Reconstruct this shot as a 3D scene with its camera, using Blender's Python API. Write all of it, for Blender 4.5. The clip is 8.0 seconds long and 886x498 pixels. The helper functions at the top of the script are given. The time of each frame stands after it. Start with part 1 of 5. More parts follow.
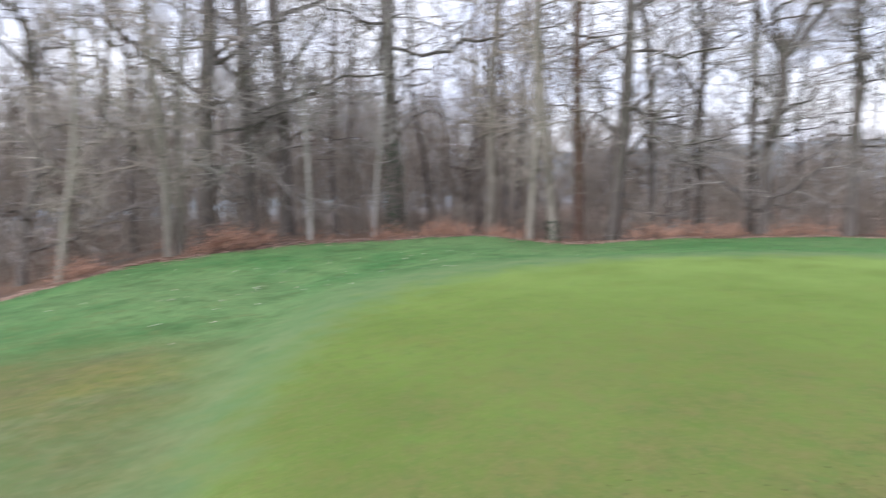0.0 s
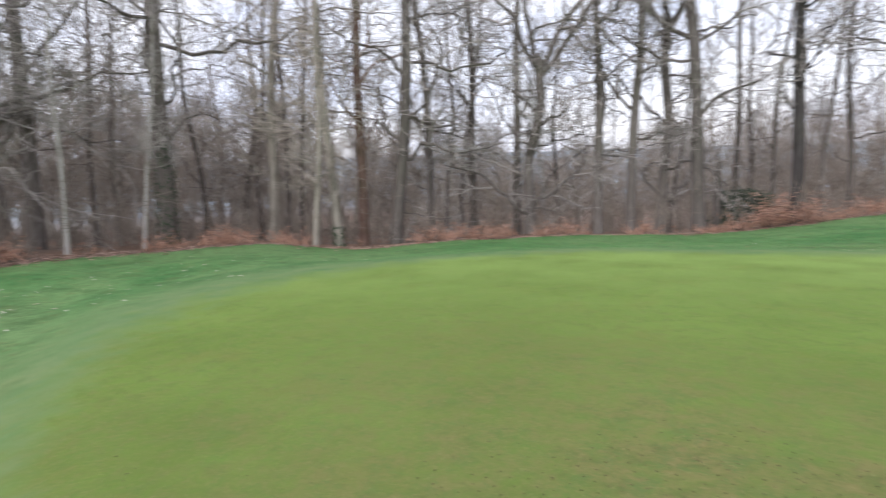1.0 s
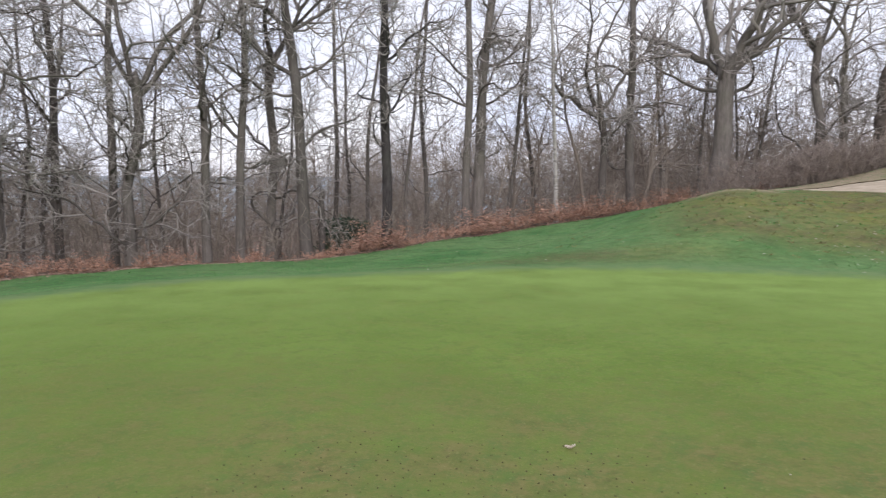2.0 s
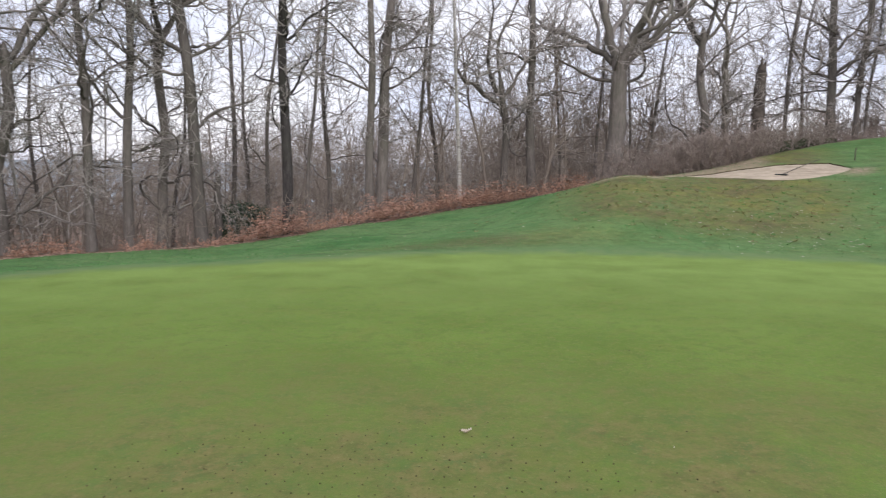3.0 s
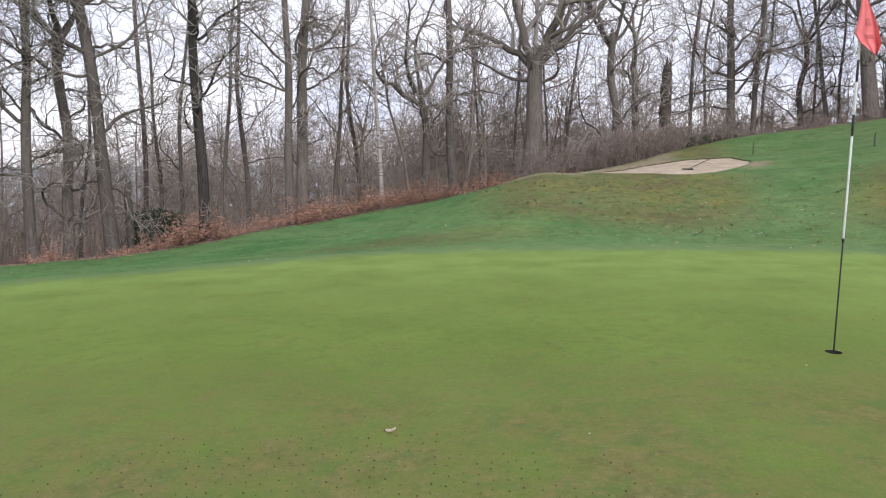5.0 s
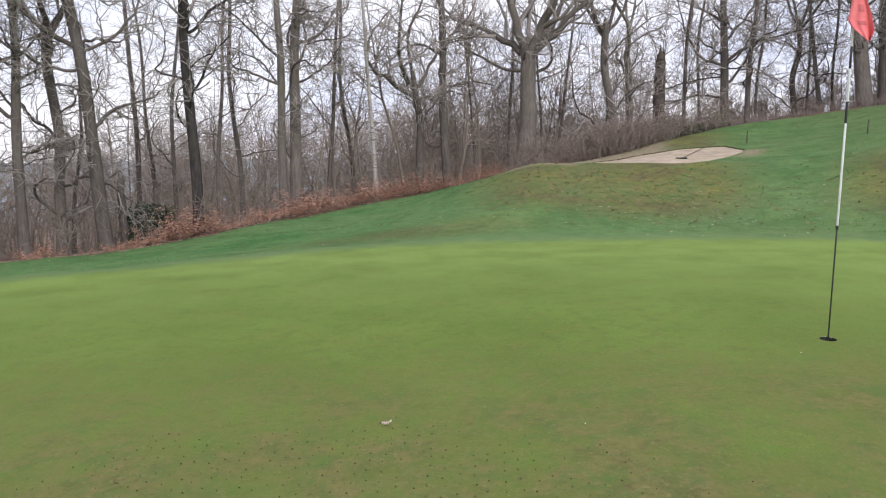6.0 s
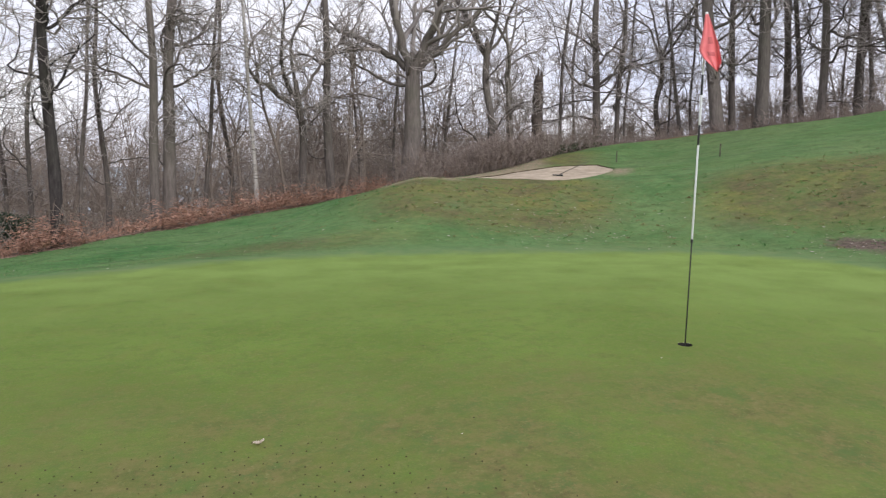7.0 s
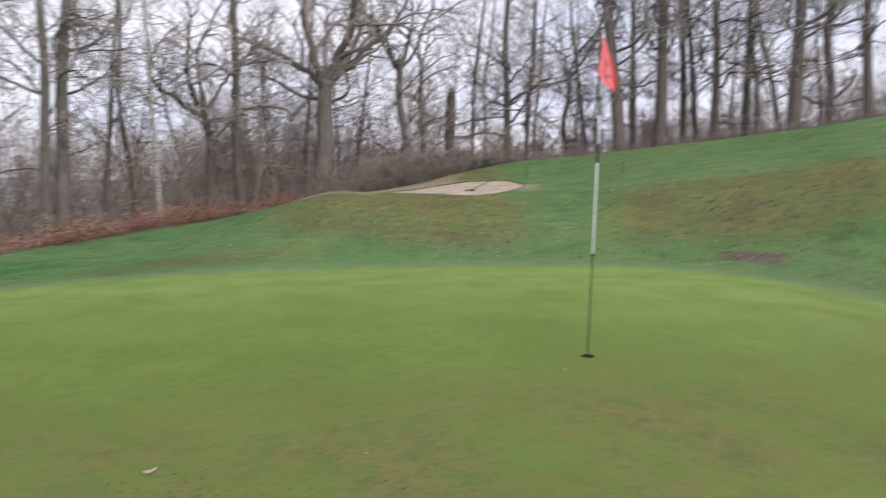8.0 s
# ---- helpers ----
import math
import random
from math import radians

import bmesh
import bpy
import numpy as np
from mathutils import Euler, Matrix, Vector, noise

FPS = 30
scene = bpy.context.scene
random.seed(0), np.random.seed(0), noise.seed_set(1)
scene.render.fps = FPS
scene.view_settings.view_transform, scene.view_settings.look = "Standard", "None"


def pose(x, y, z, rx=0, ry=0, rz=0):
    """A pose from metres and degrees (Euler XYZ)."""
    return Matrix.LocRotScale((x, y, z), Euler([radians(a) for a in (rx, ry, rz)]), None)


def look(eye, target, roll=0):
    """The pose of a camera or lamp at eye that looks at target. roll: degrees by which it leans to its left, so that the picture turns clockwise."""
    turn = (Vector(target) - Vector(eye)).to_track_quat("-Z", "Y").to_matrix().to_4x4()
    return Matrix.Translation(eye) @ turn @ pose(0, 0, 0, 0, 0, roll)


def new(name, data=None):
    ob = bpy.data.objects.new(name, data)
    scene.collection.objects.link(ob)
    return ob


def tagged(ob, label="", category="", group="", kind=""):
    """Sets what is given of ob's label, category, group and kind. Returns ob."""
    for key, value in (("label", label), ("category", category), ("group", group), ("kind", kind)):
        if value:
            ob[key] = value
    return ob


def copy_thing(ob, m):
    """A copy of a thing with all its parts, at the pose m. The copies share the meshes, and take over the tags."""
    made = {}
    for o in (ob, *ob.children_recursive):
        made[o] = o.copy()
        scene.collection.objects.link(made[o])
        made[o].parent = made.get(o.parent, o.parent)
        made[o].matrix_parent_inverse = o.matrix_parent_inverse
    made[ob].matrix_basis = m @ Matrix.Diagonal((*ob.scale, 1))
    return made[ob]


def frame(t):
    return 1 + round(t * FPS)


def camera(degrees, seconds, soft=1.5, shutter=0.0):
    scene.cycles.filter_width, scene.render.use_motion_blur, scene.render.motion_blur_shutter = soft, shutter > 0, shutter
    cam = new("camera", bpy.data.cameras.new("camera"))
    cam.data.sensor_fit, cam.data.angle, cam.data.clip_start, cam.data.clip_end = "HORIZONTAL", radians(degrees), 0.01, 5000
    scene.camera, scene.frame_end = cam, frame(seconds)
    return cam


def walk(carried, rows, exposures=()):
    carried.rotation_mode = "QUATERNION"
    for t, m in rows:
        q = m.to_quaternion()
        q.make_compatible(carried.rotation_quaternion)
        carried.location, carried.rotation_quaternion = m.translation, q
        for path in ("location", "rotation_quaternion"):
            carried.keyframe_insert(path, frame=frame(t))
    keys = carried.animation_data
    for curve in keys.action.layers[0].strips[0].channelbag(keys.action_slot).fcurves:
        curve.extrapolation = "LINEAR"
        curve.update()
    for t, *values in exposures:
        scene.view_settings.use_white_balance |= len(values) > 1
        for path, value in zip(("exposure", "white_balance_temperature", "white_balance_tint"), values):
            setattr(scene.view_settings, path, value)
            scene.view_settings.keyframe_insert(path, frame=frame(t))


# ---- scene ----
def aim(x, y, z, yaw, pitch, roll):
    """Eye, heading (left positive), pitch (up positive) and lean to the left, in degrees."""
    return pose(x, y, z, 90 + pitch, 0, yaw) @ pose(0, 0, 0, 0, 0, roll)


cam = camera(67.32, 8.0, soft=1.2, shutter=0.34)
walk(cam, [
    (0.0, aim(-0.033, 0.103, 1.399, 61.93, -8.18, -2.48)),
    (0.2, aim(-0.059, 0.105, 1.401, 53.01, -7.69, -2.01)),
    (0.4, aim(-0.023, 0.066, 1.406, 50.93, -7.69, -2.27)),
    (0.5, aim(-0.022, 0.053, 1.407, 50.38, -7.63, -2.39)),
    (1.0, aim(-0.053, 0.014, 1.405, 43.24, -8.38, -1.87)),
    (1.5, aim(-0.080, -0.033, 1.373, 20.87, -7.70, -0.25)),
    (1.8, aim(-0.064, -0.056, 1.396, 13.42, -6.33, -0.20)),
    (2.0, aim(-0.054, -0.072, 1.407, 10.22, -6.40, 0.36)),
    (2.2, aim(-0.046, -0.093, 1.418, 9.32, -6.62, 0.49)),
    (3.3, aim(0.005, 0.049, 1.376, 0.27, -7.67, 0.44)),
    (3.5, aim(-0.000, 0.000, 1.393, 0.00, -7.75, 0.13)),
    (4.0, aim(0.005, -0.021, 1.407, -0.09, -8.33, -0.33)),
    (4.5, aim(0.032, -0.016, 1.400, -2.48, -6.99, 0.16)),
    (4.7, aim(0.030, -0.026, 1.401, -4.15, -7.18, 0.10)),
    (5.8, aim(0.041, -0.020, 1.392, -4.55, -8.06, -0.62)),
    (6.0, aim(0.040, -0.012, 1.397, -4.81, -8.21, -0.81)),
    (6.2, aim(0.047, -0.002, 1.398, -5.42, -7.95, -0.73)),
    (6.5, aim(0.057, -0.003, 1.397, -8.74, -6.22, 0.11)),
    (6.8, aim(0.073, 0.001, 1.394, -12.69, -6.45, 0.72)),
    (7.0, aim(0.085, 0.003, 1.384, -14.72, -7.08, 0.57)),
    (7.2, aim(0.089, -0.002, 1.392, -15.36, -7.17, 0.11)),
    (7.5, aim(0.100, -0.003, 1.391, -17.09, -6.90, 0.26)),
    (7.6, aim(0.101, -0.005, 1.386, -17.51, -6.61, 0.20)),
    (7.8, aim(0.124, 0.004, 1.394, -18.36, -6.73, 0.40)),
    (7.9, aim(0.135, 0.006, 1.395, -19.42, -6.50, 0.70)),
    (8.0, aim(0.144, 0.001, 1.393, -22.03, -5.76, 1.08)),
], exposures=((0.0, 0.62, 5930, 13), (0.5, 0.54, 6030, 12.5), (1.5, 0.37, 6100, 13), (2.2, 0.17, 6170, 14), (4.0, 0.20, 6200, 14), (4.5, 0.22, 6210, 14.2),
              (6.0, 0.20, 6240, 14.5), (6.3, 0.25, 6240, 14.5), (6.5, 0.28, 6250, 14.5), (6.8, 0.22, 6250, 14.5), (7.0, 0.11, 6270, 14.5), (8.0, 0.14, 6280, 14.5)))

# ---------------------------------------------------------------- sky and sun
SUN_ELEVATION, SUN_TURN = radians(27), radians(165)


def make_world():
    world = bpy.data.worlds.new("overcast_sky")
    scene.world = world
    world.use_nodes = True
    nt = world.node_tree
    nt.nodes.clear()
    out = nt.nodes.new("ShaderNodeOutputWorld")
    bg = nt.nodes.new("ShaderNodeBackground")
    bg.inputs["Strength"].default_value = 0.1
    sky = nt.nodes.new("ShaderNodeTexSky")
    sky.sky_type, sky.sun_disc = "NISHITA", False
    sky.sun_elevation, sky.sun_rotation = SUN_ELEVATION, SUN_TURN
    co = nt.nodes.new("ShaderNodeTexCoord")
    mp = nt.nodes.new("ShaderNodeMapping")
    mp.inputs["Scale"].default_value = (1.0, 1.0, 3.2)
    ns = nt.nodes.new("ShaderNodeTexNoise")
    ns.inputs["Scale"].default_value, ns.inputs["Detail"].default_value = 2.6, 6
    ns.inputs["Roughness"].default_value = 0.55
    ramp = nt.nodes.new("ShaderNodeValToRGB")
    ramp.color_ramp.elements[0].position, ramp.color_ramp.elements[1].position = 0.36, 0.62
    ramp.color_ramp.elements[0].color = (0.78, 0.81, 0.94, 1)
    ramp.color_ramp.elements[1].color = (1.0, 0.985, 1.0, 1)
    gain = nt.nodes.new("ShaderNodeVectorMath")
    gain.operation = "SCALE"
    gain.inputs["Scale"].default_value = 10.6
    mix = nt.nodes.new("ShaderNodeMix")
    mix.data_type = "RGBA"
    mix.inputs["Factor"].default_value = 0.9
    nt.links.new(co.outputs["Generated"], mp.inputs["Vector"])
    nt.links.new(mp.outputs["Vector"], ns.inputs["Vector"])
    nt.links.new(ns.outputs["Fac"], ramp.inputs["Fac"])
    nt.links.new(ramp.outputs["Color"], gain.inputs[0])
    nt.links.new(sky.outputs["Color"], mix.inputs["A"])
    nt.links.new(gain.outputs["Vector"], mix.inputs["B"])
    nt.links.new(mix.outputs["Result"], bg.inputs["Color"])
    nt.links.new(bg.outputs["Background"], out.inputs["Surface"])


make_world()
sun = new("sun", bpy.data.lights.new("sun", "SUN"))
sun.data.energy, sun.data.angle, sun.data.color = 1.4, radians(25), (1.0, 0.96, 0.91)
sun.matrix_world = look((math.sin(SUN_TURN) * 50, math.cos(SUN_TURN) * 50, 50 * math.tan(SUN_ELEVATION)), (0, 0, 0))


# ---------------------------------------------------------------- materials
class Nodes:
    """A short way to write a node material."""

    def __init__(self, name):
        self.mat = bpy.data.materials.new(name)
        self.mat.use_nodes = True
        self.nt = self.mat.node_tree
        self.nt.nodes.clear()
        self.out = self.nt.nodes.new("ShaderNodeOutputMaterial")
        self.bsdf = self.nt.nodes.new("ShaderNodeBsdfPrincipled")
        self.nt.links.new(self.bsdf.outputs[0], self.out.inputs["Surface"])
        self.co = self.nt.nodes.new("ShaderNodeTexCoord")

    def link(self, a, b):
        self.nt.links.new(a, b)

    def noise(self, scale, detail=4.0, rough=0.55, stretch=None):
        n = self.nt.nodes.new("ShaderNodeTexNoise")
        n.inputs["Scale"].default_value, n.inputs["Detail"].default_value = scale, detail
        n.inputs["Roughness"].default_value = rough
        src = self.co.outputs["Object"]
        if stretch:
            mp = self.nt.nodes.new("ShaderNodeMapping")
            mp.inputs["Scale"].default_value = stretch
            self.link(src, mp.inputs["Vector"])
            src = mp.outputs["Vector"]
        self.link(src, n.inputs["Vector"])
        return n.outputs["Fac"]

    def ramp(self, fac, lo, hi, a=(0, 0, 0), b=(1, 1, 1)):
        r = self.nt.nodes.new("ShaderNodeValToRGB")
        r.color_ramp.elements[0].position, r.color_ramp.elements[1].position = lo, hi
        r.color_ramp.elements[0].color, r.color_ramp.elements[1].color = (*a, 1), (*b, 1)
        self.link(fac, r.inputs["Fac"])
        return r.outputs["Color"]

    def mix(self, fac, a, b, how="MIX"):
        m = self.nt.nodes.new("ShaderNodeMix")
        m.data_type, m.blend_type = "RGBA", how
        for sock, v in (("Factor", fac), ("A", a), ("B", b)):
            if isinstance(v, (int, float)):
                m.inputs[sock].default_value = v
            elif isinstance(v, tuple):
                m.inputs[sock].default_value = (*v, 1)
            else:
                self.link(v, m.inputs[sock])
        return m.outputs["Result"]

    def attr(self, name):
        a = self.nt.nodes.new("ShaderNodeAttribute")
        a.attribute_name = name
        return a.outputs["Fac"]

    def maths(self, op, a, b=0.0):
        m = self.nt.nodes.new("ShaderNodeMath")
        m.operation = op
        for i, v in enumerate((a, b)):
            if isinstance(v, (int, float)):
                m.inputs[i].default_value = v
            else:
                self.link(v, m.inputs[i])
        return m.outputs[0]

    def bump(self, height, strength, distance):
        b = self.nt.nodes.new("ShaderNodeBump")
        b.inputs["Strength"].default_value, b.inputs["Distance"].default_value = strength, distance
        self.link(height, b.inputs["Height"])
        self.link(b.outputs["Normal"], self.bsdf.inputs["Normal"])

    def done(self, colour, rough=0.9, spec=0.3, metal=0.0):
        if isinstance(colour, tuple):
            self.bsdf.inputs["Base Color"].default_value = (*colour, 1)
        else:
            self.link(colour, self.bsdf.inputs["Base Color"])
        self.bsdf.inputs["Roughness"].default_value = rough
        self.bsdf.inputs["Specular IOR Level"].default_value = spec
        self.bsdf.inputs["Metallic"].default_value = metal
        return self.mat


def ground_material():
    n = Nodes("turf_and_litter")
    fine, mid, broad = n.noise(90, 3), n.noise(7, 4, 0.6), n.noise(0.75, 4, 0.6)
    # putting green: pale, with olive and straw-brown patches
    green = n.mix(n.ramp(broad, 0.38, 0.62), (0.132, 0.202, 0.034), (0.170, 0.256, 0.047))
    green = n.mix(n.ramp(n.noise(1.9, 5, 0.65), 0.52, 0.76), green, (0.184, 0.202, 0.046))
    green = n.mix(n.ramp(mid, 0.48, 0.76), green, (0.116, 0.168, 0.036))
    green = n.mix(n.maths("MULTIPLY", n.ramp(n.noise(11, 6, 0.8), 0.50, 0.68), 0.6), green, (0.205, 0.205, 0.070))
    green = n.mix(n.maths("MULTIPLY", n.ramp(n.noise(4.6, 6, 0.8), 0.52, 0.66), 0.5), green, (0.128, 0.222, 0.048))
    # paler with distance: the turf's sheen at a grazing angle, put into its colour
    green = n.mix(n.maths("MULTIPLY", n.attr("grazing_sheen"), n.ramp(n.noise(1.0, 4, 0.6), 0.2, 0.6)), green, (0.240, 0.350, 0.084))
    green = n.mix(n.maths("MULTIPLY", n.ramp(fine, 0.42, 0.70), 0.5), green, (0.095, 0.142, 0.036))
    green = n.mix(n.maths("MULTIPLY", n.ramp(n.noise(32, 4, 0.8), 0.54, 0.68), 0.55), green, (0.245, 0.255, 0.095))
    # longer turf round it: deep, bluish green with brown bare spots
    rough = n.mix(n.ramp(n.noise(0.9, 5, 0.65), 0.36, 0.64), (0.072, 0.198, 0.060), (0.150, 0.285, 0.099))
    rough = n.mix(n.maths("MULTIPLY", n.ramp(n.noise(0.22, 4, 0.6), 0.40, 0.60), 0.75), rough, (0.174, 0.278, 0.108))
    rough = n.mix(n.ramp(n.noise(4.5, 5, 0.7), 0.52, 0.75), rough, (0.17, 0.20, 0.075))
    dry = n.mix(n.ramp(n.noise(3.0, 6, 0.75), 0.40, 0.66), (0.132, 0.178, 0.054), (0.230, 0.212, 0.086))
    dry = n.mix(n.ramp(n.noise(0.42, 4, 0.6), 0.50, 0.62), dry, n.mix(n.ramp(n.noise(5.0, 5, 0.75), 0.4, 0.62), (0.175, 0.205, 0.050), (0.275, 0.245, 0.078)))
    dry = n.mix(n.ramp(n.noise(11, 4, 0.7), 0.55, 0.72), dry, (0.145, 0.105, 0.065))
    dry = n.mix(n.maths("MULTIPLY", n.ramp(n.noise(3.6, 6, 0.85), 0.52, 0.64), 0.55), dry, (0.095, 0.086, 0.048))
    dry = n.mix(n.maths("MULTIPLY", n.ramp(n.noise(0.6, 6, 0.8), 0.47, 0.60), 0.8), dry, n.mix(n.ramp(n.noise(8, 5, 0.8), 0.4, 0.6), (0.10, 0.085, 0.048), (0.20, 0.155, 0.085)))
    wild = n.maths("MULTIPLY", n.attr("dry"), n.ramp(n.noise(0.8, 5, 0.65), 0.10, 0.44))
    rough = n.mix(n.maths("MULTIPLY", n.ramp(n.noise(1.6, 6, 0.75), 0.50, 0.64), 0.6), rough, (0.058, 0.120, 0.042))
    rough = n.mix(wild, rough, dry)
    rough = n.mix(1.0, rough, n.ramp(n.noise(5.5, 7, 0.85), 0.36, 0.66, (0.76, 0.77, 0.76), (1.20, 1.18, 1.16)), "MULTIPLY")
    rough = n.mix(n.maths("MULTIPLY", n.ramp(n.noise(60, 3, 0.7), 0.4, 0.7), 0.45), rough, (0.03, 0.07, 0.02))
    # woodland floor: brown leaves
    litter = n.mix(n.ramp(n.noise(9, 5, 0.75), 0.35, 0.65), (0.10, 0.070, 0.052), (0.27, 0.165, 0.11))
    litter = n.mix(n.ramp(n.noise(0.5, 4), 0.45, 0.65), litter, (0.13, 0.105, 0.085))
    wob = n.maths("MULTIPLY", n.maths("SUBTRACT", n.noise(3.5, 4, 0.6), 0.5), 0.5)
    edge = n.maths("ADD", n.attr("mown"), wob)
    collar = n.mix(n.ramp(n.noise(2.2, 5, 0.7), 0.35, 0.65), (0.122, 0.210, 0.078), (0.176, 0.240, 0.100))
    col = n.mix(n.ramp(edge, 0.05, 0.38), rough, collar)
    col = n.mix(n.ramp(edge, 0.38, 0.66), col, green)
    bare = n.mix(n.ramp(n.noise(18, 5, 0.75), 0.4, 0.62), (0.075, 0.055, 0.042), (0.21, 0.165, 0.13))
    col = n.mix(n.ramp(n.maths("ADD", n.attr("bare"), n.maths("MULTIPLY", wob, 1.6)), 0.30, 0.62), col, bare)
    col = n.mix(n.ramp(n.maths("ADD", n.attr("wood"), wob), 0.44, 0.56), col, litter)
    pale = n.mix(n.ramp(n.noise(6, 5, 0.75), 0.38, 0.64), (0.20, 0.185, 0.10), (0.40, 0.31, 0.225))
    col = n.mix(n.ramp(n.maths("ADD", n.attr("straw"), wob), 0.28, 0.8), col, pale)
    # the green's mown collar and the worn corner, olive and straw
    tired = n.mix(n.ramp(n.noise(7, 6, 0.8), 0.38, 0.62), (0.122, 0.142, 0.043), (0.218, 0.188, 0.072))
    tired = n.mix(n.maths("MULTIPLY", n.ramp(n.noise(15, 6, 0.85), 0.54, 0.64), 0.7), tired, (0.120, 0.098, 0.045))
    tired = n.mix(n.maths("MULTIPLY", n.ramp(n.noise(4.2, 6, 0.85), 0.50, 0.62), 0.75), tired, (0.098, 0.158, 0.046))
    tired = n.mix(n.maths("MULTIPLY", n.ramp(n.noise(26, 5, 0.8), 0.56, 0.66), 0.6), tired, (0.27, 0.255, 0.105))
    col = n.mix(n.maths("MULTIPLY", n.attr("worn"), n.ramp(n.noise(1.3, 6, 0.75), 0.30, 0.60)), col, tired)
    # fields far off in the valley, the air's pale blue haze mixed into their colour
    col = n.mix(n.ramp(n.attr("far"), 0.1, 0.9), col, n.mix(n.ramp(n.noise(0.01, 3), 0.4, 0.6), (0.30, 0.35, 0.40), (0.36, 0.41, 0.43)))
    n.bump(n.maths("ADD", n.noise(260, 2), n.maths("MULTIPLY", mid, 0.7)), 0.25, 0.012)
    return n.done(col, 0.95, 0.12)


def bark_material(name, dark, light, moss=(0.10, 0.115, 0.06)):
    n = Nodes(name)
    ridge = n.noise(14, 5, 0.7, (1, 1, 0.16))
    col = n.mix(n.ramp(ridge, 0.36, 0.66), dark, light)
    col = n.mix(n.maths("MULTIPLY", n.ramp(n.noise(0.9, 4), 0.48, 0.68), 0.6), col, moss)
    info = n.nt.nodes.new("ShaderNodeObjectInfo")
    val = n.maths("ADD", n.maths("MULTIPLY", info.outputs["Random"], 0.5), 0.72)
    hsv = n.nt.nodes.new("ShaderNodeHueSaturation")
    n.link(val, hsv.inputs["Value"])
    n.link(col, hsv.inputs["Color"])
    n.bump(ridge, 0.7, 0.04)
    return n.done(hsv.outputs["Color"], 0.95, 0.15)


def birch_material():
    n = Nodes("birch_bark")
    bands = n.noise(5, 4, 0.7, (0.6, 0.6, 5.0))
    col = n.mix(n.ramp(bands, 0.56, 0.64), (0.44, 0.415, 0.38), (0.09, 0.078, 0.068))
    col = n.mix(n.ramp(n.noise(2.0, 3), 0.5, 0.7), col, (0.27, 0.25, 0.20))
    n.bump(bands, 0.4, 0.01)
    return n.done(col, 0.8, 0.25)


def mottled(name, a, b, scale, rough=0.9, spec=0.2, bump=0.0, islands=False):
    n = Nodes(name)
    fac = n.noise(scale, 4, 0.65)
    if islands:
        geo = n.nt.nodes.new("ShaderNodeNewGeometry")
        fac = n.maths("ADD", n.maths("MULTIPLY", fac, 0.4), n.maths("MULTIPLY", geo.outputs["Random Per Island"], 0.6))
    col = n.mix(n.ramp(fac, 0.2 if islands else 0.35, 0.8 if islands else 0.65), a, b)
    if bump:
        n.bump(fac, 0.6, bump)
    return n.done(col, rough, spec)


TURF = ground_material()
OAK_BARK = bark_material("oak_bark", (0.116, 0.101, 0.089), (0.200, 0.177, 0.157), (0.142, 0.136, 0.105))
DARK_BARK = bark_material("wet_dark_bark", (0.035, 0.031, 0.030), (0.085, 0.076, 0.072), (0.06, 0.06, 0.045))
PALE_BARK = bark_material("pale_bark", (0.20, 0.18, 0.15), (0.42, 0.38, 0.32), (0.24, 0.23, 0.17))
RUST_BARK = bark_material("rust_bark", (0.17, 0.11, 0.085), (0.34, 0.225, 0.18))
BIRCH_BARK = birch_material()
TWIG = mottled("twig_bark", (0.262, 0.240, 0.220), (0.475, 0.430, 0.390), 1.5, islands=True)
PALE_TWIG = mottled("pale_twig_bark", (0.33, 0.288, 0.242), (0.54, 0.475, 0.405), 1.5, islands=True)
UNDER = mottled("undergrowth_twig", (0.18, 0.152, 0.124), (0.335, 0.286, 0.236), 0.5, islands=True)
FAR_BRUSH = mottled("far_brushwood", (0.215, 0.180, 0.148), (0.36, 0.308, 0.256), 0.5, islands=True)
RED_BRUSH = mottled("red_brushwood", (0.205, 0.165, 0.140), (0.355, 0.295, 0.252), 0.5, islands=True)
BRACKEN = mottled("dead_bracken", (0.26, 0.142, 0.100), (0.56, 0.340, 0.242), 2.0, islands=True)
HOLLY = mottled("holly_leaf", (0.026, 0.044, 0.026), (0.058, 0.082, 0.048), 3.0, 0.6, 0.35, islands=True)
DULL_GREEN = mottled("bramble_leaf", (0.075, 0.092, 0.055), (0.14, 0.15, 0.095), 3.0, 0.8, 0.2, islands=True)
IVY = mottled("ivy_leaf", (0.02, 0.045, 0.015), (0.05, 0.09, 0.03), 3.0, 0.5, 0.5, islands=True)
SAND = mottled("bunker_sand", (0.38, 0.31, 0.228), (0.56, 0.468, 0.35), 2.2, 0.95, 0.1, 0.03)
SHADED_SOIL = mottled("shaded_soil", (0.05, 0.042, 0.026), (0.12, 0.10, 0.062), 6.0, 0.95, 0.1, 0.03)
TINE_SOIL = mottled("turf_soil", (0.075, 0.072, 0.033), (0.14, 0.125, 0.06), 6.0, 0.95, 0.1)
BLADE = mottled("grass_blade", (0.085, 0.225, 0.065), (0.15, 0.30, 0.095), 1.0, 0.8, 0.2, islands=True)
BROWN_BLADE = mottled("brown_blade", (0.17, 0.15, 0.08), (0.29, 0.245, 0.14), 1.0, 0.9, 0.1, islands=True)
STRAW = mottled("straw_blade", (0.18, 0.17, 0.07), (0.34, 0.29, 0.14), 1.0, 0.85, 0.2, islands=True)
PALE_LEAF = mottled("pale_dead_leaf", (0.42, 0.34, 0.27), (0.75, 0.68, 0.60), 20.0, islands=True)
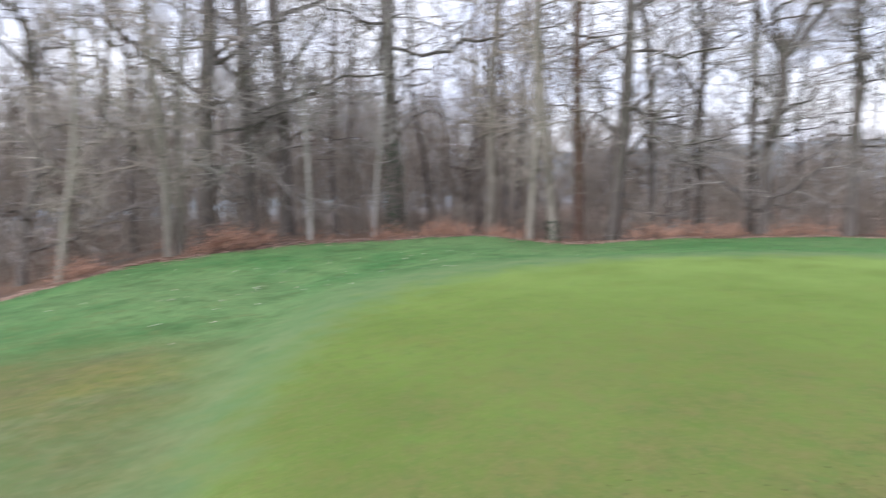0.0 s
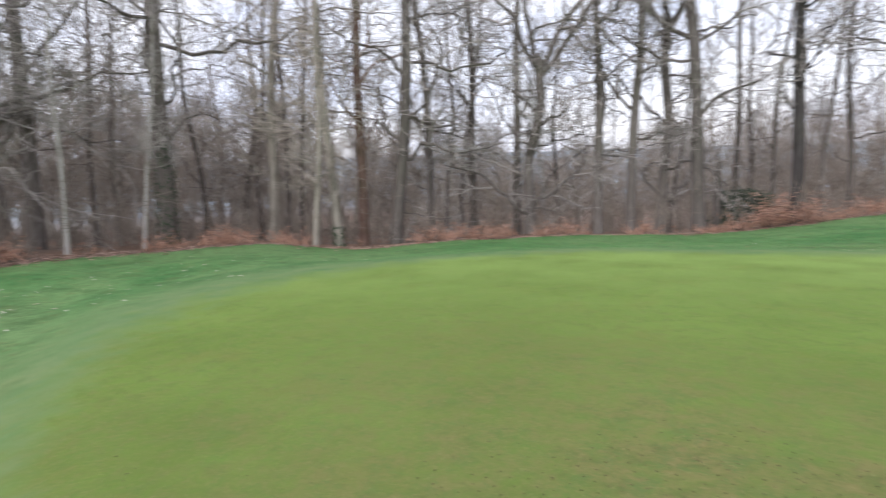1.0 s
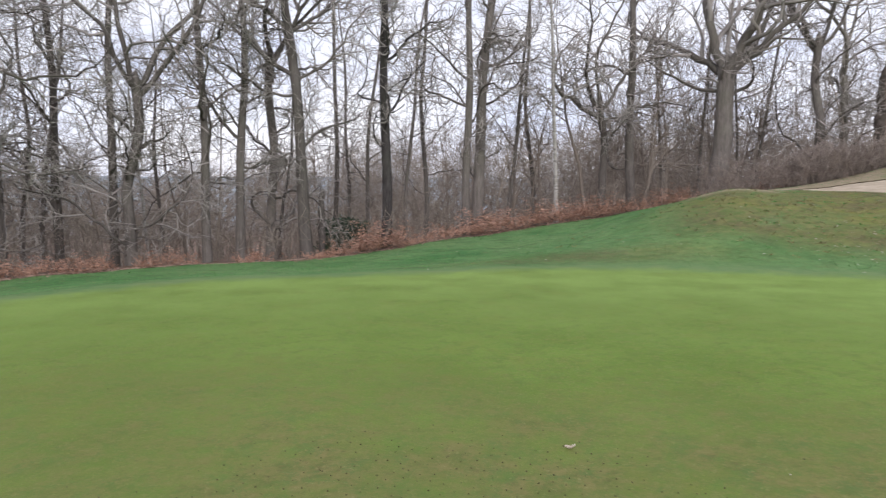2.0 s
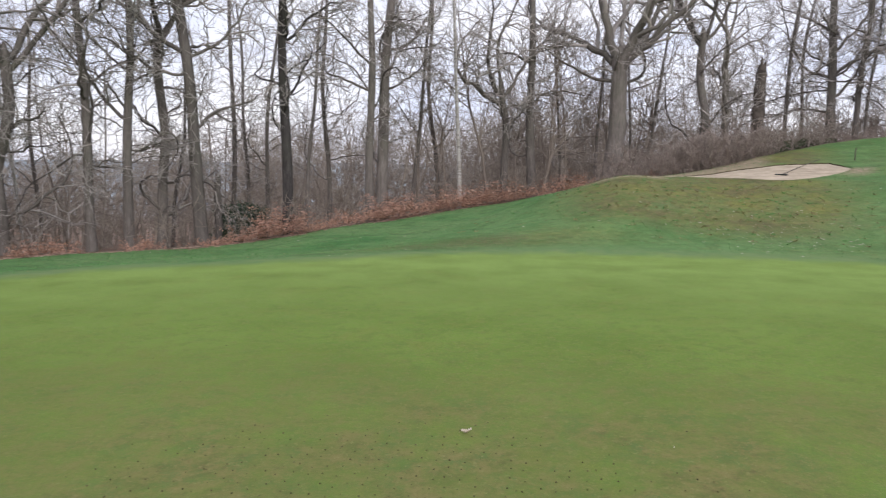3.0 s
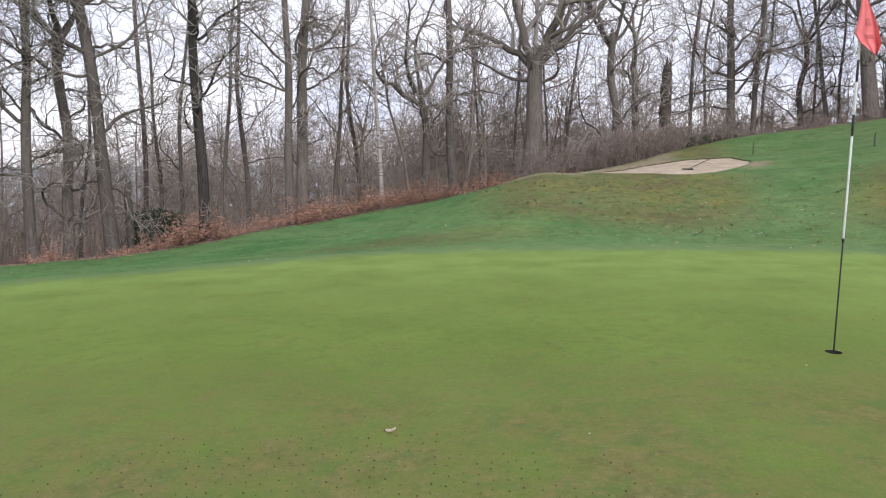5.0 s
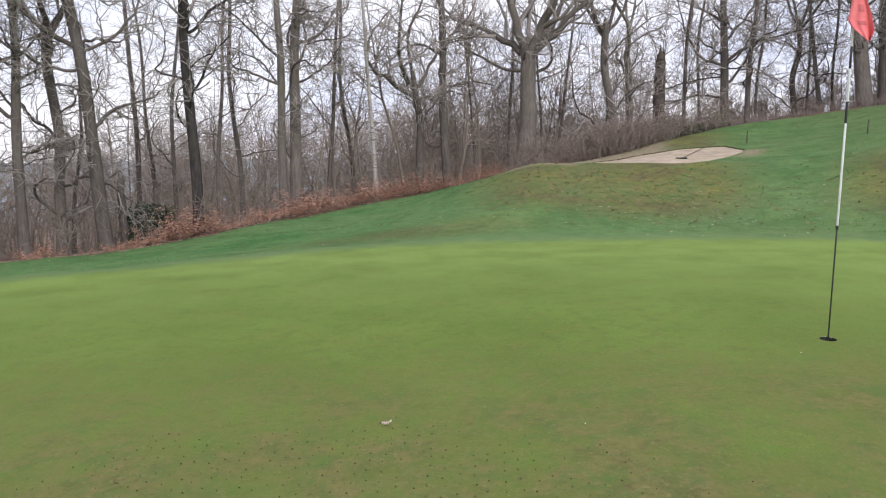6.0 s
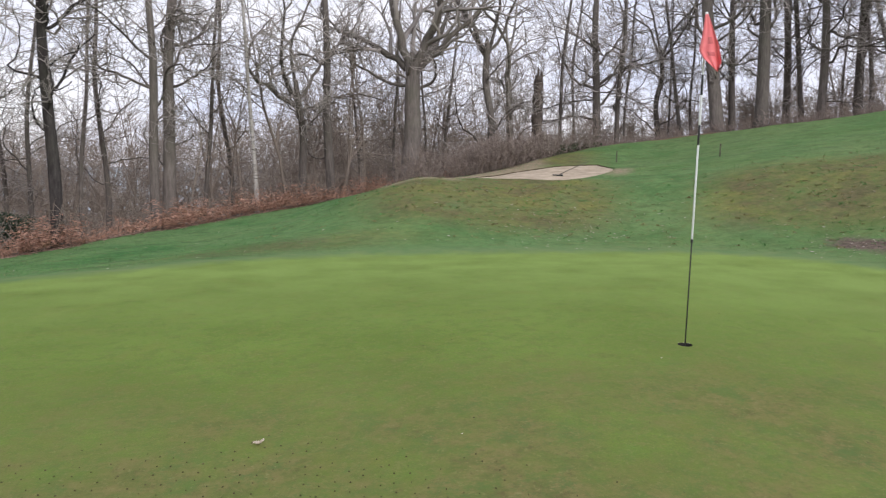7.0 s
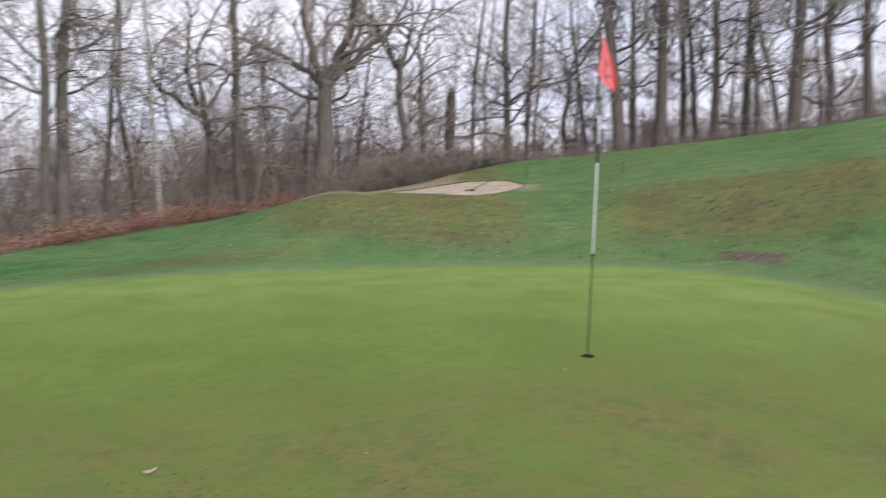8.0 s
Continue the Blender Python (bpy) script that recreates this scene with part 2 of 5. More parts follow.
DEAD_LEAF = mottled("dead_oak_leaf", (0.36, 0.28, 0.19), (0.78, 0.70, 0.60), 140.0, 0.8, 0.2, 0.002)
LITTER_LEAF = mottled("litter_leaf", (0.20, 0.11, 0.075), (0.50, 0.36, 0.28), 20.0, islands=True)
WHITE_PAINT = mottled("white_enamel", (0.66, 0.68, 0.66), (0.80, 0.82, 0.80), 8.0, 0.35, 0.5)
BLACK_PAINT = mottled("black_enamel", (0.012, 0.013, 0.012), (0.035, 0.035, 0.032), 8.0, 0.4, 0.5)
CUP_MAT = mottled("cup_plastic", (0.02, 0.018, 0.015), (0.05, 0.045, 0.04), 9.0, 0.6, 0.4)
FLAG_RED = mottled("flag_nylon", (0.76, 0.165, 0.175), (0.86, 0.265, 0.265), 5.0, 0.7, 0.2)
PRINT_INK = mottled("flag_ink", (0.50, 0.11, 0.12), (0.64, 0.17, 0.17), 9.0, 0.8, 0.2)
DARK_WOOD = mottled("dark_wood", (0.06, 0.055, 0.042), (0.13, 0.115, 0.09), 12.0, 0.8, 0.2)
ROTTEN_WOOD = mottled("rotten_wood", (0.055, 0.046, 0.040), (0.15, 0.125, 0.105), 4.0, 0.95, 0.1, 0.03)


# ---------------------------------------------------------------- the lie of the land
# Rings round the standing place, by compass heading in degrees (left of north positive): how far each lies, and how high.
HEADING = [180, 130, 105, 84, 77, 70, 60, 50, 40, 30, 19, 12, 4, -2, -8, -12, -17, -22, -28, -34, -40, -48, -55, -75, -110]
GREEN_D = [5, 2.8, 2.3, 2.9, 4.4, 6.3, 8.0, 9, 9.6, 10, 10, 10.3, 10.8, 11.1, 11.3, 11.5, 11.7, 11.9, 12.2, 12.4, 12.5, 12, 11, 9, 7]
GREEN_Z = [-.05, -.05, -.06, -.076, -.07, -.06, -.09, -.113, -.127, -.135, -.125, -.134, -.127, -.13, -.124, -.134, -.131, -.121, -.117,
           -.086, -.073, -.074, -.106, -.1, -.1]
MOUND_D = [11, 8, 8, 9, 10, 11, 11.7, 12, 12.6, 13.2, 13.6, 14.5, 16, 17, 18, 18.5, 18.6, 18.6, 19.5, 20, 19, 19, 18, 16, 14]
MOUND_Z = [.1, -.15, -.3, -.41, -.46, -.425, -.365, -.446, -.45, -.484, -.5, -.466, -.338, -.055, .60, 1.02, 1.01, .95, 1.04, 1.22, 1.39,
           1.68, 1.93, 1.5, .6]
WOOD_D = [18, 14, 13, 14, 14.6, 15.2, 15.5, 15.5, 16, 16.6, 17.6, 19, 21, 22.5, 24, 24.4, 24.6, 26.4, 30.4, 33, 33, 33, 32, 30, 25]
WOOD_Z = [.5, -.6, -.95, -.44, -.41, -.51, -.55, -.78, -.72, -.75, -.775, -.548, -.332, -.03, .37, .665, 1.04, 1.57, 2.32, 2.83, 3.24, 3.77,
          4.27, 4.2, 2]
FLOOR_Z = [0, -3, -5, -4, -4, -4.5, -5, -5.5, -6, -6, -6, -6, -6, -6, -5, -4, -2.5, -.5, 2, 3, 3.6, 4.2, 5, 5, 3]


def around(table, az):
    """A ring's value at headings az, smooth and closed."""
    a = np.array(HEADING[::-1], float)
    v = np.array(table[::-1], float)
    a = np.concatenate([a[-3:] - 360, a, a[:3] + 360])
    v = np.concatenate([v[-3:], v, v[:3]])
    m = np.gradient(v, a)
    i = np.clip(np.searchsorted(a, az, side="right") - 1, 0, len(a) - 2)
    h = a[i + 1] - a[i]
    t = (az - a[i]) / h
    return ((2 * t**3 - 3 * t**2 + 1) * v[i] + (t**3 - 2 * t**2 + t) * h * m[i] + (-2 * t**3 + 3 * t**2) * v[i + 1]
            + (t**3 - t**2) * h * m[i + 1])


def rings(az):
    g, gz = around(GREEN_D, az), around(GREEN_Z, az)
    m, mz = around(MOUND_D, az), around(MOUND_Z, az)
    w, wz = around(WOOD_D, az), around(WOOD_Z, az)
    fz = around(FLOOR_Z, az)
    one = np.ones_like(g)
    dip = -0.20 * np.exp(-((az + 32) / 5.0) ** 2) + 0.03 * np.exp(-((az + 23) / 4.5) ** 2)
    left = 0.5 + 0.5 * np.cos(np.radians(az - 50))
    d = np.stack([0 * one, 0.5 * g, g, m, 0.5 * (m + w), w, w + 12, 62 * one, 250 * one, 1100 * one, 4600 * one])
    hump = 0.09 * np.exp(-((az + 36) / 22.0) ** 2)
    z = np.stack([0 * one, hump, gz, mz, 0.5 * (mz + wz) + dip, wz, 0.72 * wz + 0.28 * fz, fz, -10 - 14 * left, -44 * one, -22 * one])
    return d, z


def wiggle(x, y):
    """Small humps of the longer turf."""
    return (np.sin(x * 1.31 + 0.4 * y) * np.sin(y * 1.17 - 0.5 * x + 1.0) * 0.5 + np.sin(2.9 * x + 1.7 * y) * np.sin(2.3 * y - 1.1 * x) * 0.3)


def height(x, y):
    """The ground's height at arrays x, y (before the bunker is cut)."""
    x, y = np.atleast_1d(np.asarray(x, float)), np.atleast_1d(np.asarray(y, float))
    az, r = np.degrees(np.arctan2(-x, y)), np.hypot(x, y)
    d, z = rings(az)
    s = np.diff(z, axis=0) / np.diff(d, axis=0)
    m = np.zeros_like(z)
    same = s[:-1] * s[1:] > 0
    m[1:-1] = np.where(same, 2 * s[:-1] * s[1:] / np.where(same, s[:-1] + s[1:], 1), 0)
    m[-1] = s[-1]
    i = np.clip((r[None] >= d).sum(0) - 1, 0, len(d) - 2)
    k = np.arange(len(r))
    h = d[i + 1, k] - d[i, k]
    t = np.clip((r - d[i, k]) / h, 0, 1)
    out = ((2 * t**3 - 3 * t**2 + 1) * z[i, k] + (t**3 - 2 * t**2 + t) * h * m[i, k] + (-2 * t**3 + 3 * t**2) * z[i + 1, k]
           + (t**3 - t**2) * h * m[i + 1, k])
    edge = np.clip((r - d[2]) / 2.0, 0, 1)
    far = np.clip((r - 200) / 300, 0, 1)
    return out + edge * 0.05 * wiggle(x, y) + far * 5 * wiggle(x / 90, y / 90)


def H(x, y):
    return float(height([x], [y])[0])


def polar(az, d):
    a = radians(az)
    return -d * math.sin(a), d * math.cos(a)


def spot(az, d, up=0.0):
    x, y = polar(az, d)
    return Vector((x, y, H(x, y) + up))


def wood_edge(az):
    return float(around(WOOD_D, np.array([float(az)]))[0])


# the bunker lies behind the crest of the mound, from a thin tail to a round end
TAIL, END = -15.6, -29.1


def bunker_front(az):
    return 19.25 + 0.075 * np.clip(az + 23.6, 0, None) ** 1.6 + 0.105 * np.clip(-24.0 - az, 0, None) ** 2.05


def bunker_back(az):
    u = np.clip((TAIL - az) / (TAIL - END), 0, 1)
    far = 21.7 + 2.7 * np.clip((-19.5 - az) / 8.3, 0, 1) ** 1.2
    f = bunker_front(az)
    ends = np.clip(u / 0.22, 0, 1) ** 0.8 * np.clip((1 - u) / 0.10, 0, 1) ** 0.5
    return np.where((az > TAIL) | (az < END), f - 1.0, f + 0.02 + np.maximum(far - f, 0.1) * ends)


def bunker_mask(x, y):
    """Metres inside the bunker's edge (negative outside)."""
    az, r = np.degrees(np.arctan2(-x, y)), np.hypot(x, y)
    return np.minimum(r - bunker_front(az), bunker_back(az) - r)


# ---------------------------------------------------------------- mesh helpers
class Soup:
    """Gathers vertices and faces of one mesh."""

    def __init__(self):
        self.v, self.f, self.n = [], [], 0

    def add(self, verts, faces):
        self.v.append(np.asarray(verts, float))
        self.f.append(np.asarray(faces, int) + self.n)
        self.n += len(verts)

    def tube(self, pts, radii, sides=6):
        pts, radii = np.asarray(pts, float), np.asarray(radii, float)
        k = len(pts)
        tan = np.gradient(pts, axis=0)
        tan /= np.linalg.norm(tan, axis=1)[:, None] + 1e-9
        ref = np.where(np.abs(tan[:, 2:3]) > 0.92, np.array([[1.0, 0, 0]]), np.array([[0, 0, 1.0]]))
        if abs(tan[:, 2]).mean() > 0.6:
            ref = np.tile([[1.0, 0.01, 0]], (k, 1))
        a = np.cross(tan, ref)
        a /= np.linalg.norm(a, axis=1)[:, None] + 1e-9
        b = np.cross(tan, a)
        ang = np.arange(sides) * 2 * np.pi / sides
        ring = a[:, None] * np.cos(ang)[None, :, None] + b[:, None] * np.sin(ang)[None, :, None]
        v = (pts[:, None] + ring * radii[:, None, None]).reshape(-1, 3)
        j = np.arange(sides)
        base = (np.arange(k - 1) * sides)[:, None]
        n = (j + 1) % sides
        q = np.stack([base + j, base + n, base + n + sides, base + j + sides], -1).reshape(-1, 4)
        self.add(v, q)

    def tubes(self, pts, radii, sides=3):
        """Many tubes of equally many points at once."""
        n, k = radii.shape
        tan = np.gradient(pts, axis=1)
        tan /= np.linalg.norm(tan, axis=2)[..., None] + 1e-9
        steep = np.abs(tan[:, :, 2]).mean(1) > 0.6
        ref = np.where(steep[:, None], np.array([[1.0, 0.03, 0]]), np.array([[0.02, 0, 1.0]]))[:, None]
        a = np.cross(tan, ref)
        a /= np.linalg.norm(a, axis=2)[..., None] + 1e-9
        b = np.cross(tan, a)
        ang = np.arange(sides) * 2 * np.pi / sides
        ring = a[:, :, None] * np.cos(ang)[None, None, :, None] + b[:, :, None] * np.sin(ang)[None, None, :, None]
        v = (pts[:, :, None] + ring * radii[:, :, None, None]).reshape(-1, 3)
        j = np.arange(sides)
        m = (j + 1) % sides
        base = (np.arange(n) * k * sides)[:, None, None] + (np.arange(k - 1) * sides)[None, :, None]
        self.add(v, np.stack([base + j, base + m, base + m + sides, base + j + sides], -1).reshape(-1, 4))

    def mesh(self, name, material, smooth=True):
        v, f = np.concatenate(self.v), np.concatenate(self.f)
        me = bpy.data.meshes.new(name)
        k = f.shape[1]
        me.vertices.add(len(v))
        me.vertices.foreach_set("co", v.ravel())
        me.loops.add(f.size)
        me.loops.foreach_set("vertex_index", f.ravel())
        me.polygons.add(len(f))
        me.polygons.foreach_set("loop_start", np.arange(len(f)) * k)
        me.polygons.foreach_set("loop_total", np.full(len(f), k))
        me.polygons.foreach_set("use_smooth", np.full(len(f), smooth))
        me.update(calc_edges=True)
        me.materials.append(material)
        return me


def part(name, mesh, parent=None, label=""):
    """Links a mesh (or a bmesh with its material) as one object, under a thing if one is given."""
    ob = new(name, mesh)
    if parent:
        ob.parent = parent
    if label:
        tagged(ob, label)
    return ob


def bm_mesh(bm, name, material, smooth=False):
    me = bpy.data.meshes.new(name)
    for f in bm.faces:
        f.smooth = smooth
    bm.to_mesh(me)
    bm.free()
    me.materials.append(material)
    return me


# ---------------------------------------------------------------- ground
HOLE = spot(-36.0, 5.2)


def make_ground():
    az = np.concatenate([np.arange(-180, -75, 3.0), np.arange(-75, -32, 0.5), np.arange(-32, -12, 0.22), np.arange(-12, 95, 0.5),
                         np.arange(95, 180, 3.0)])
    fr = np.concatenate([np.linspace(0.06, 1, 40)[:-2] ** 0.8, [0.985, 1.0]])
    cols = []
    g, w = around(GREEN_D, az), around(WOOD_D, az)
    ds = [g * q for q in fr]
    ds += [g + (w - g) * q for q in np.linspace(0, 1, 110)[1:]]
    ds += [w + q for q in (0.3, 0.7, 1.2, 1.8, 2.5, 3.5, 5, 7, 9.5, 12.5, 16, 20, 25)]
    ds += [np.maximum(w + 26, q) for q in (62, 72, 85, 100, 120, 145, 175, 210, 250, 320, 420, 560, 760, 1100, 1600, 2300, 3300, 4600)]
    D = np.stack(ds)
    A = np.tile(az, (len(D), 1))
    X, Y = -D * np.sin(np.radians(A)), D * np.cos(np.radians(A))
    x, y = X.ravel(), Y.ravel()
    z = height(x, y)
    turn = np.degrees(np.arctan2(-x, y))
    cut = np.minimum(np.hypot(x, y) - bunker_front(turn) - 0.14, bunker_back(turn) + 0.32 - np.hypot(x, y))
    cut = np.where((turn < TAIL) & (turn > END), cut, -1)
    z = z - 0.25 * np.clip(cut / 0.22, 0, 1)
    nr, nc = D.shape
    v = np.concatenate([np.stack([x, y, z], 1), [[0, 0, 0]]])
    i, j = np.meshgrid(np.arange(nr - 1), np.arange(nc), indexing="ij")
    jn = (j + 1) % nc
    q = np.stack([i * nc + j, (i + 1) * nc + j, (i + 1) * nc + jn, i * nc + jn], -1).reshape(-1, 4)
    mid = v[q].mean(1)
    q = q[np.hypot(mid[:, 0] - HOLE.x, mid[:, 1] - HOLE.y) > 0.26]
    fan = np.stack([np.full(nc, nr * nc), np.arange(nc), (np.arange(nc) + 1) % nc], -1)
    me = bpy.data.meshes.new("ground")
    loops = np.concatenate([q.ravel(), fan.ravel()])
    tot = np.concatenate([np.full(len(q), 4), np.full(len(fan), 3)])
    me.vertices.add(len(v))
    me.vertices.foreach_set("co", v.ravel())
    me.loops.add(len(loops))
    me.loops.foreach_set("vertex_index", loops)
    me.polygons.add(len(tot))
    me.polygons.foreach_set("loop_start", np.concatenate([[0], np.cumsum(tot)[:-1]]))
    me.polygons.foreach_set("loop_total", tot)
    me.polygons.foreach_set("use_smooth", np.ones(len(tot), bool))
    me.update(calc_edges=True)
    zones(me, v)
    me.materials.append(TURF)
    return tagged(new("ground", me), "mown golf green with rough banks and brown woodland floor", "ground", kind="structure")


def zones(me, v):
    az, r = np.degrees(np.arctan2(-v[:, 0], v[:, 1])), np.hypot(v[:, 0], v[:, 1])
    g, m, w = around(GREEN_D, az), around(MOUND_D, az), around(WOOD_D, az)
    mown = np.clip(0.5 + (g - r) / (2.1 + 5.2 * np.clip((az - 45) / 30, 0, 1)), 0, 1)
    wood = np.clip(0.5 + (r - w + 1.1 * np.clip((-az - 24) / 6, 0, 1)) / 1.6, 0, 1)
    # worn, leafy banks: the mound's face, the bank on the right and the trodden corner on the left
    face = 1.2 * np.exp(-((az + 19) / 10.5) ** 4) * np.exp(-((r - 17.0) / 2.9) ** 4)
    back = 1.0 * np.exp(-((az + 21) / 7.0) ** 4) * np.exp(-((r - 25.5) / 3.0) ** 4)
    face2 = 1.1 * np.exp(-((az + 47) / 11.0) ** 4) * np.exp(-((r - 17.2) / 2.6) ** 4)
    corner = 1.15 * np.exp(-((az - 98) / 16.0) ** 4) * np.exp(-((r - 4.0) / 2.8) ** 4)
    strip = 0.6 * np.exp(-((az + 1) / 14.0) ** 2) * np.exp(-((r - g - 1.6) / 0.9) ** 2)
    dry = np.clip(1.25 * np.maximum.reduce([0.16 * np.clip((-az - 20) / 8, 0, 1), face, back, face2, corner, strip]), 0, 1)
    back_end = np.where((az > TAIL) | (az < END), m + 0.1, bunker_back(az))
    straw = np.exp(-((az + 17.5) / 6.8) ** 6) * np.clip((r - back_end + 0.5) / 0.3, 0, 1) * np.clip((w + 1.5 - r) / 1.0, 0, 1)
    straw = np.maximum(straw * np.clip((az + 27.5) / 5.0, 0.25, 1), 0.9 * np.exp(-((az + 13.4) / 3.8) ** 4) * np.exp(-((r - m - 0.05) / 0.75) ** 2))
    straw = np.maximum(straw, 0.75 * np.exp(-((az + 29.6) / 1.5) ** 2) * np.exp(-((r - m - 2.2) / 1.6) ** 2))
    straw = np.maximum(straw, 0.26 * corner)
    bare = 0.8 * np.exp(-((az + 47.5) / 3.4) ** 2) * np.exp(-((r - 13.7 - 0.08 * (az + 47.5)) / 0.5) ** 2)
    worn = np.maximum(1.0 * np.exp(-((v[:, 0] - 0.9) / 4.6) ** 4 - ((v[:, 1] + 0.10 * v[:, 0] - 2.2) / 2.05) ** 4), 0.9 * np.exp(-((az - 96) / 14.0) ** 2) * np.exp(-((r - 5.0) / 3.0) ** 2))
    worn = np.maximum(worn, 0.5 * np.exp(-((az + 58) / 9.0) ** 2) * np.exp(-((r - 8) / 3.0) ** 2)) * (wood < 0.5)
    # how much of the haze tint the distant ground takes
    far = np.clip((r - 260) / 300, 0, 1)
    for name, val in (("mown", mown), ("wood", wood), ("dry", dry), ("worn", worn), ("far", far), ("bare", bare), ("straw", straw), ("grazing_sheen", np.clip((r - 4.5) / 5.0, 0, 1) ** 1.2)):
        me.attributes.new(name, "FLOAT", "POINT").data.foreach_set("value", val)


make_ground()


# ---------------------------------------------------------------- trees
def unit(v):
    return v / (np.linalg.norm(v) + 1e-9)


def grow(rng, p, d, length, r0, r1, n, bend, lift):
    """A crooked limb as a list of points and radii."""
    pts, rad = [p], [r0]
    step = length / n
    for i in range(n):
        d = unit(d + rng.normal(0, bend, 3) + np.array([0, 0, lift]))
        p = p + d * step
        pts.append(p)
        rad.append(r0 + (r1 - r0) * ((i + 1) / n) ** 0.8)
    return np.array(pts), np.array(rad)


def side_way(rng, d, angle):
    """A way that leaves the way d at an angle, on a random side."""
    s = unit(np.cross(d, rng.normal(0, 1, 3)))
    return unit(d * math.cos(angle) + s * math.sin(angle))


def norm(v):
    return v / (np.linalg.norm(v, axis=-1, keepdims=True) + 1e-9)


def grow_many(rng, p, d, length, r0, r1, n, bend, lift, zig=0.0, taper=0.9):
    """Many crooked shoots at once: points, radii. zig: how sharply they turn from side to side at each joint."""
    pts = [p]
    side = norm(np.cross(d, rng.normal(0, 1, d.shape)))
    sign = rng.choice([-1.0, 1.0], len(d))[:, None]
    for i in range(n):
        kink = zig * sign * rng.uniform(0.2, 1.0, (len(d), 1)) * side
        sign = np.where(rng.random((len(d), 1)) < 0.75, -sign, sign)
        d = norm(d + rng.normal(0, bend, d.shape) + kink + np.array([0, 0, lift]))
        p = p + d * (length / n)[:, None] * rng.uniform(0.7, 1.3, (len(d), 1))
        pts.append(p)
    f = (np.arange(n + 1) / n)[None] ** taper
    return np.stack(pts, 1), r0[:, None] + (r1 - r0[:, None]) * f


def shoots(rng, pts, rad, per, lo, spread, length, thick, r1, n, bend, lift, zig=0.0, most=3.2, spaced=False, full=0.0):
    """Side shoots from every one of many limbs: per shoots each, that leave it past its point lo, shorter towards its tip.
    full: the length from which a limb bears all of them."""
    k = pts.shape[1]
    who = np.repeat(np.arange(len(pts)), per)
    f = (np.tile(np.arange(per), len(pts)) + rng.random(len(who))) / per if spaced else rng.random(len(who))
    at = lo + f * (k - 1 - lo) * 0.999
    i = at.astype(int)
    t = (at - i)[:, None]
    p = pts[who, i] * (1 - t) + pts[who, i + 1] * t
    way = norm(pts[who, i + 1] - pts[who, i])
    side = norm(np.cross(way, rng.normal(0, 1, way.shape)))
    a = rng.uniform(*spread, len(who))[:, None]
    d = way * np.cos(a) + side * np.sin(a)
    own = np.linalg.norm(pts[who, -1] - pts[who, 0], axis=1)
    if full:
        on = rng.random(len(who)) < np.clip(own / full, 0.15, 1)
        who, i, p, d, f, own = who[on], i[on], p[on], d[on], f[on], own[on]
    ln = np.clip(own * rng.uniform(*length, len(who)) * (1.15 - 0.5 * f), 0.22, most)
    return grow_many(rng, p, d, ln, np.maximum(rad[who, i] * thick, r1), r1, n, bend, lift, zig)


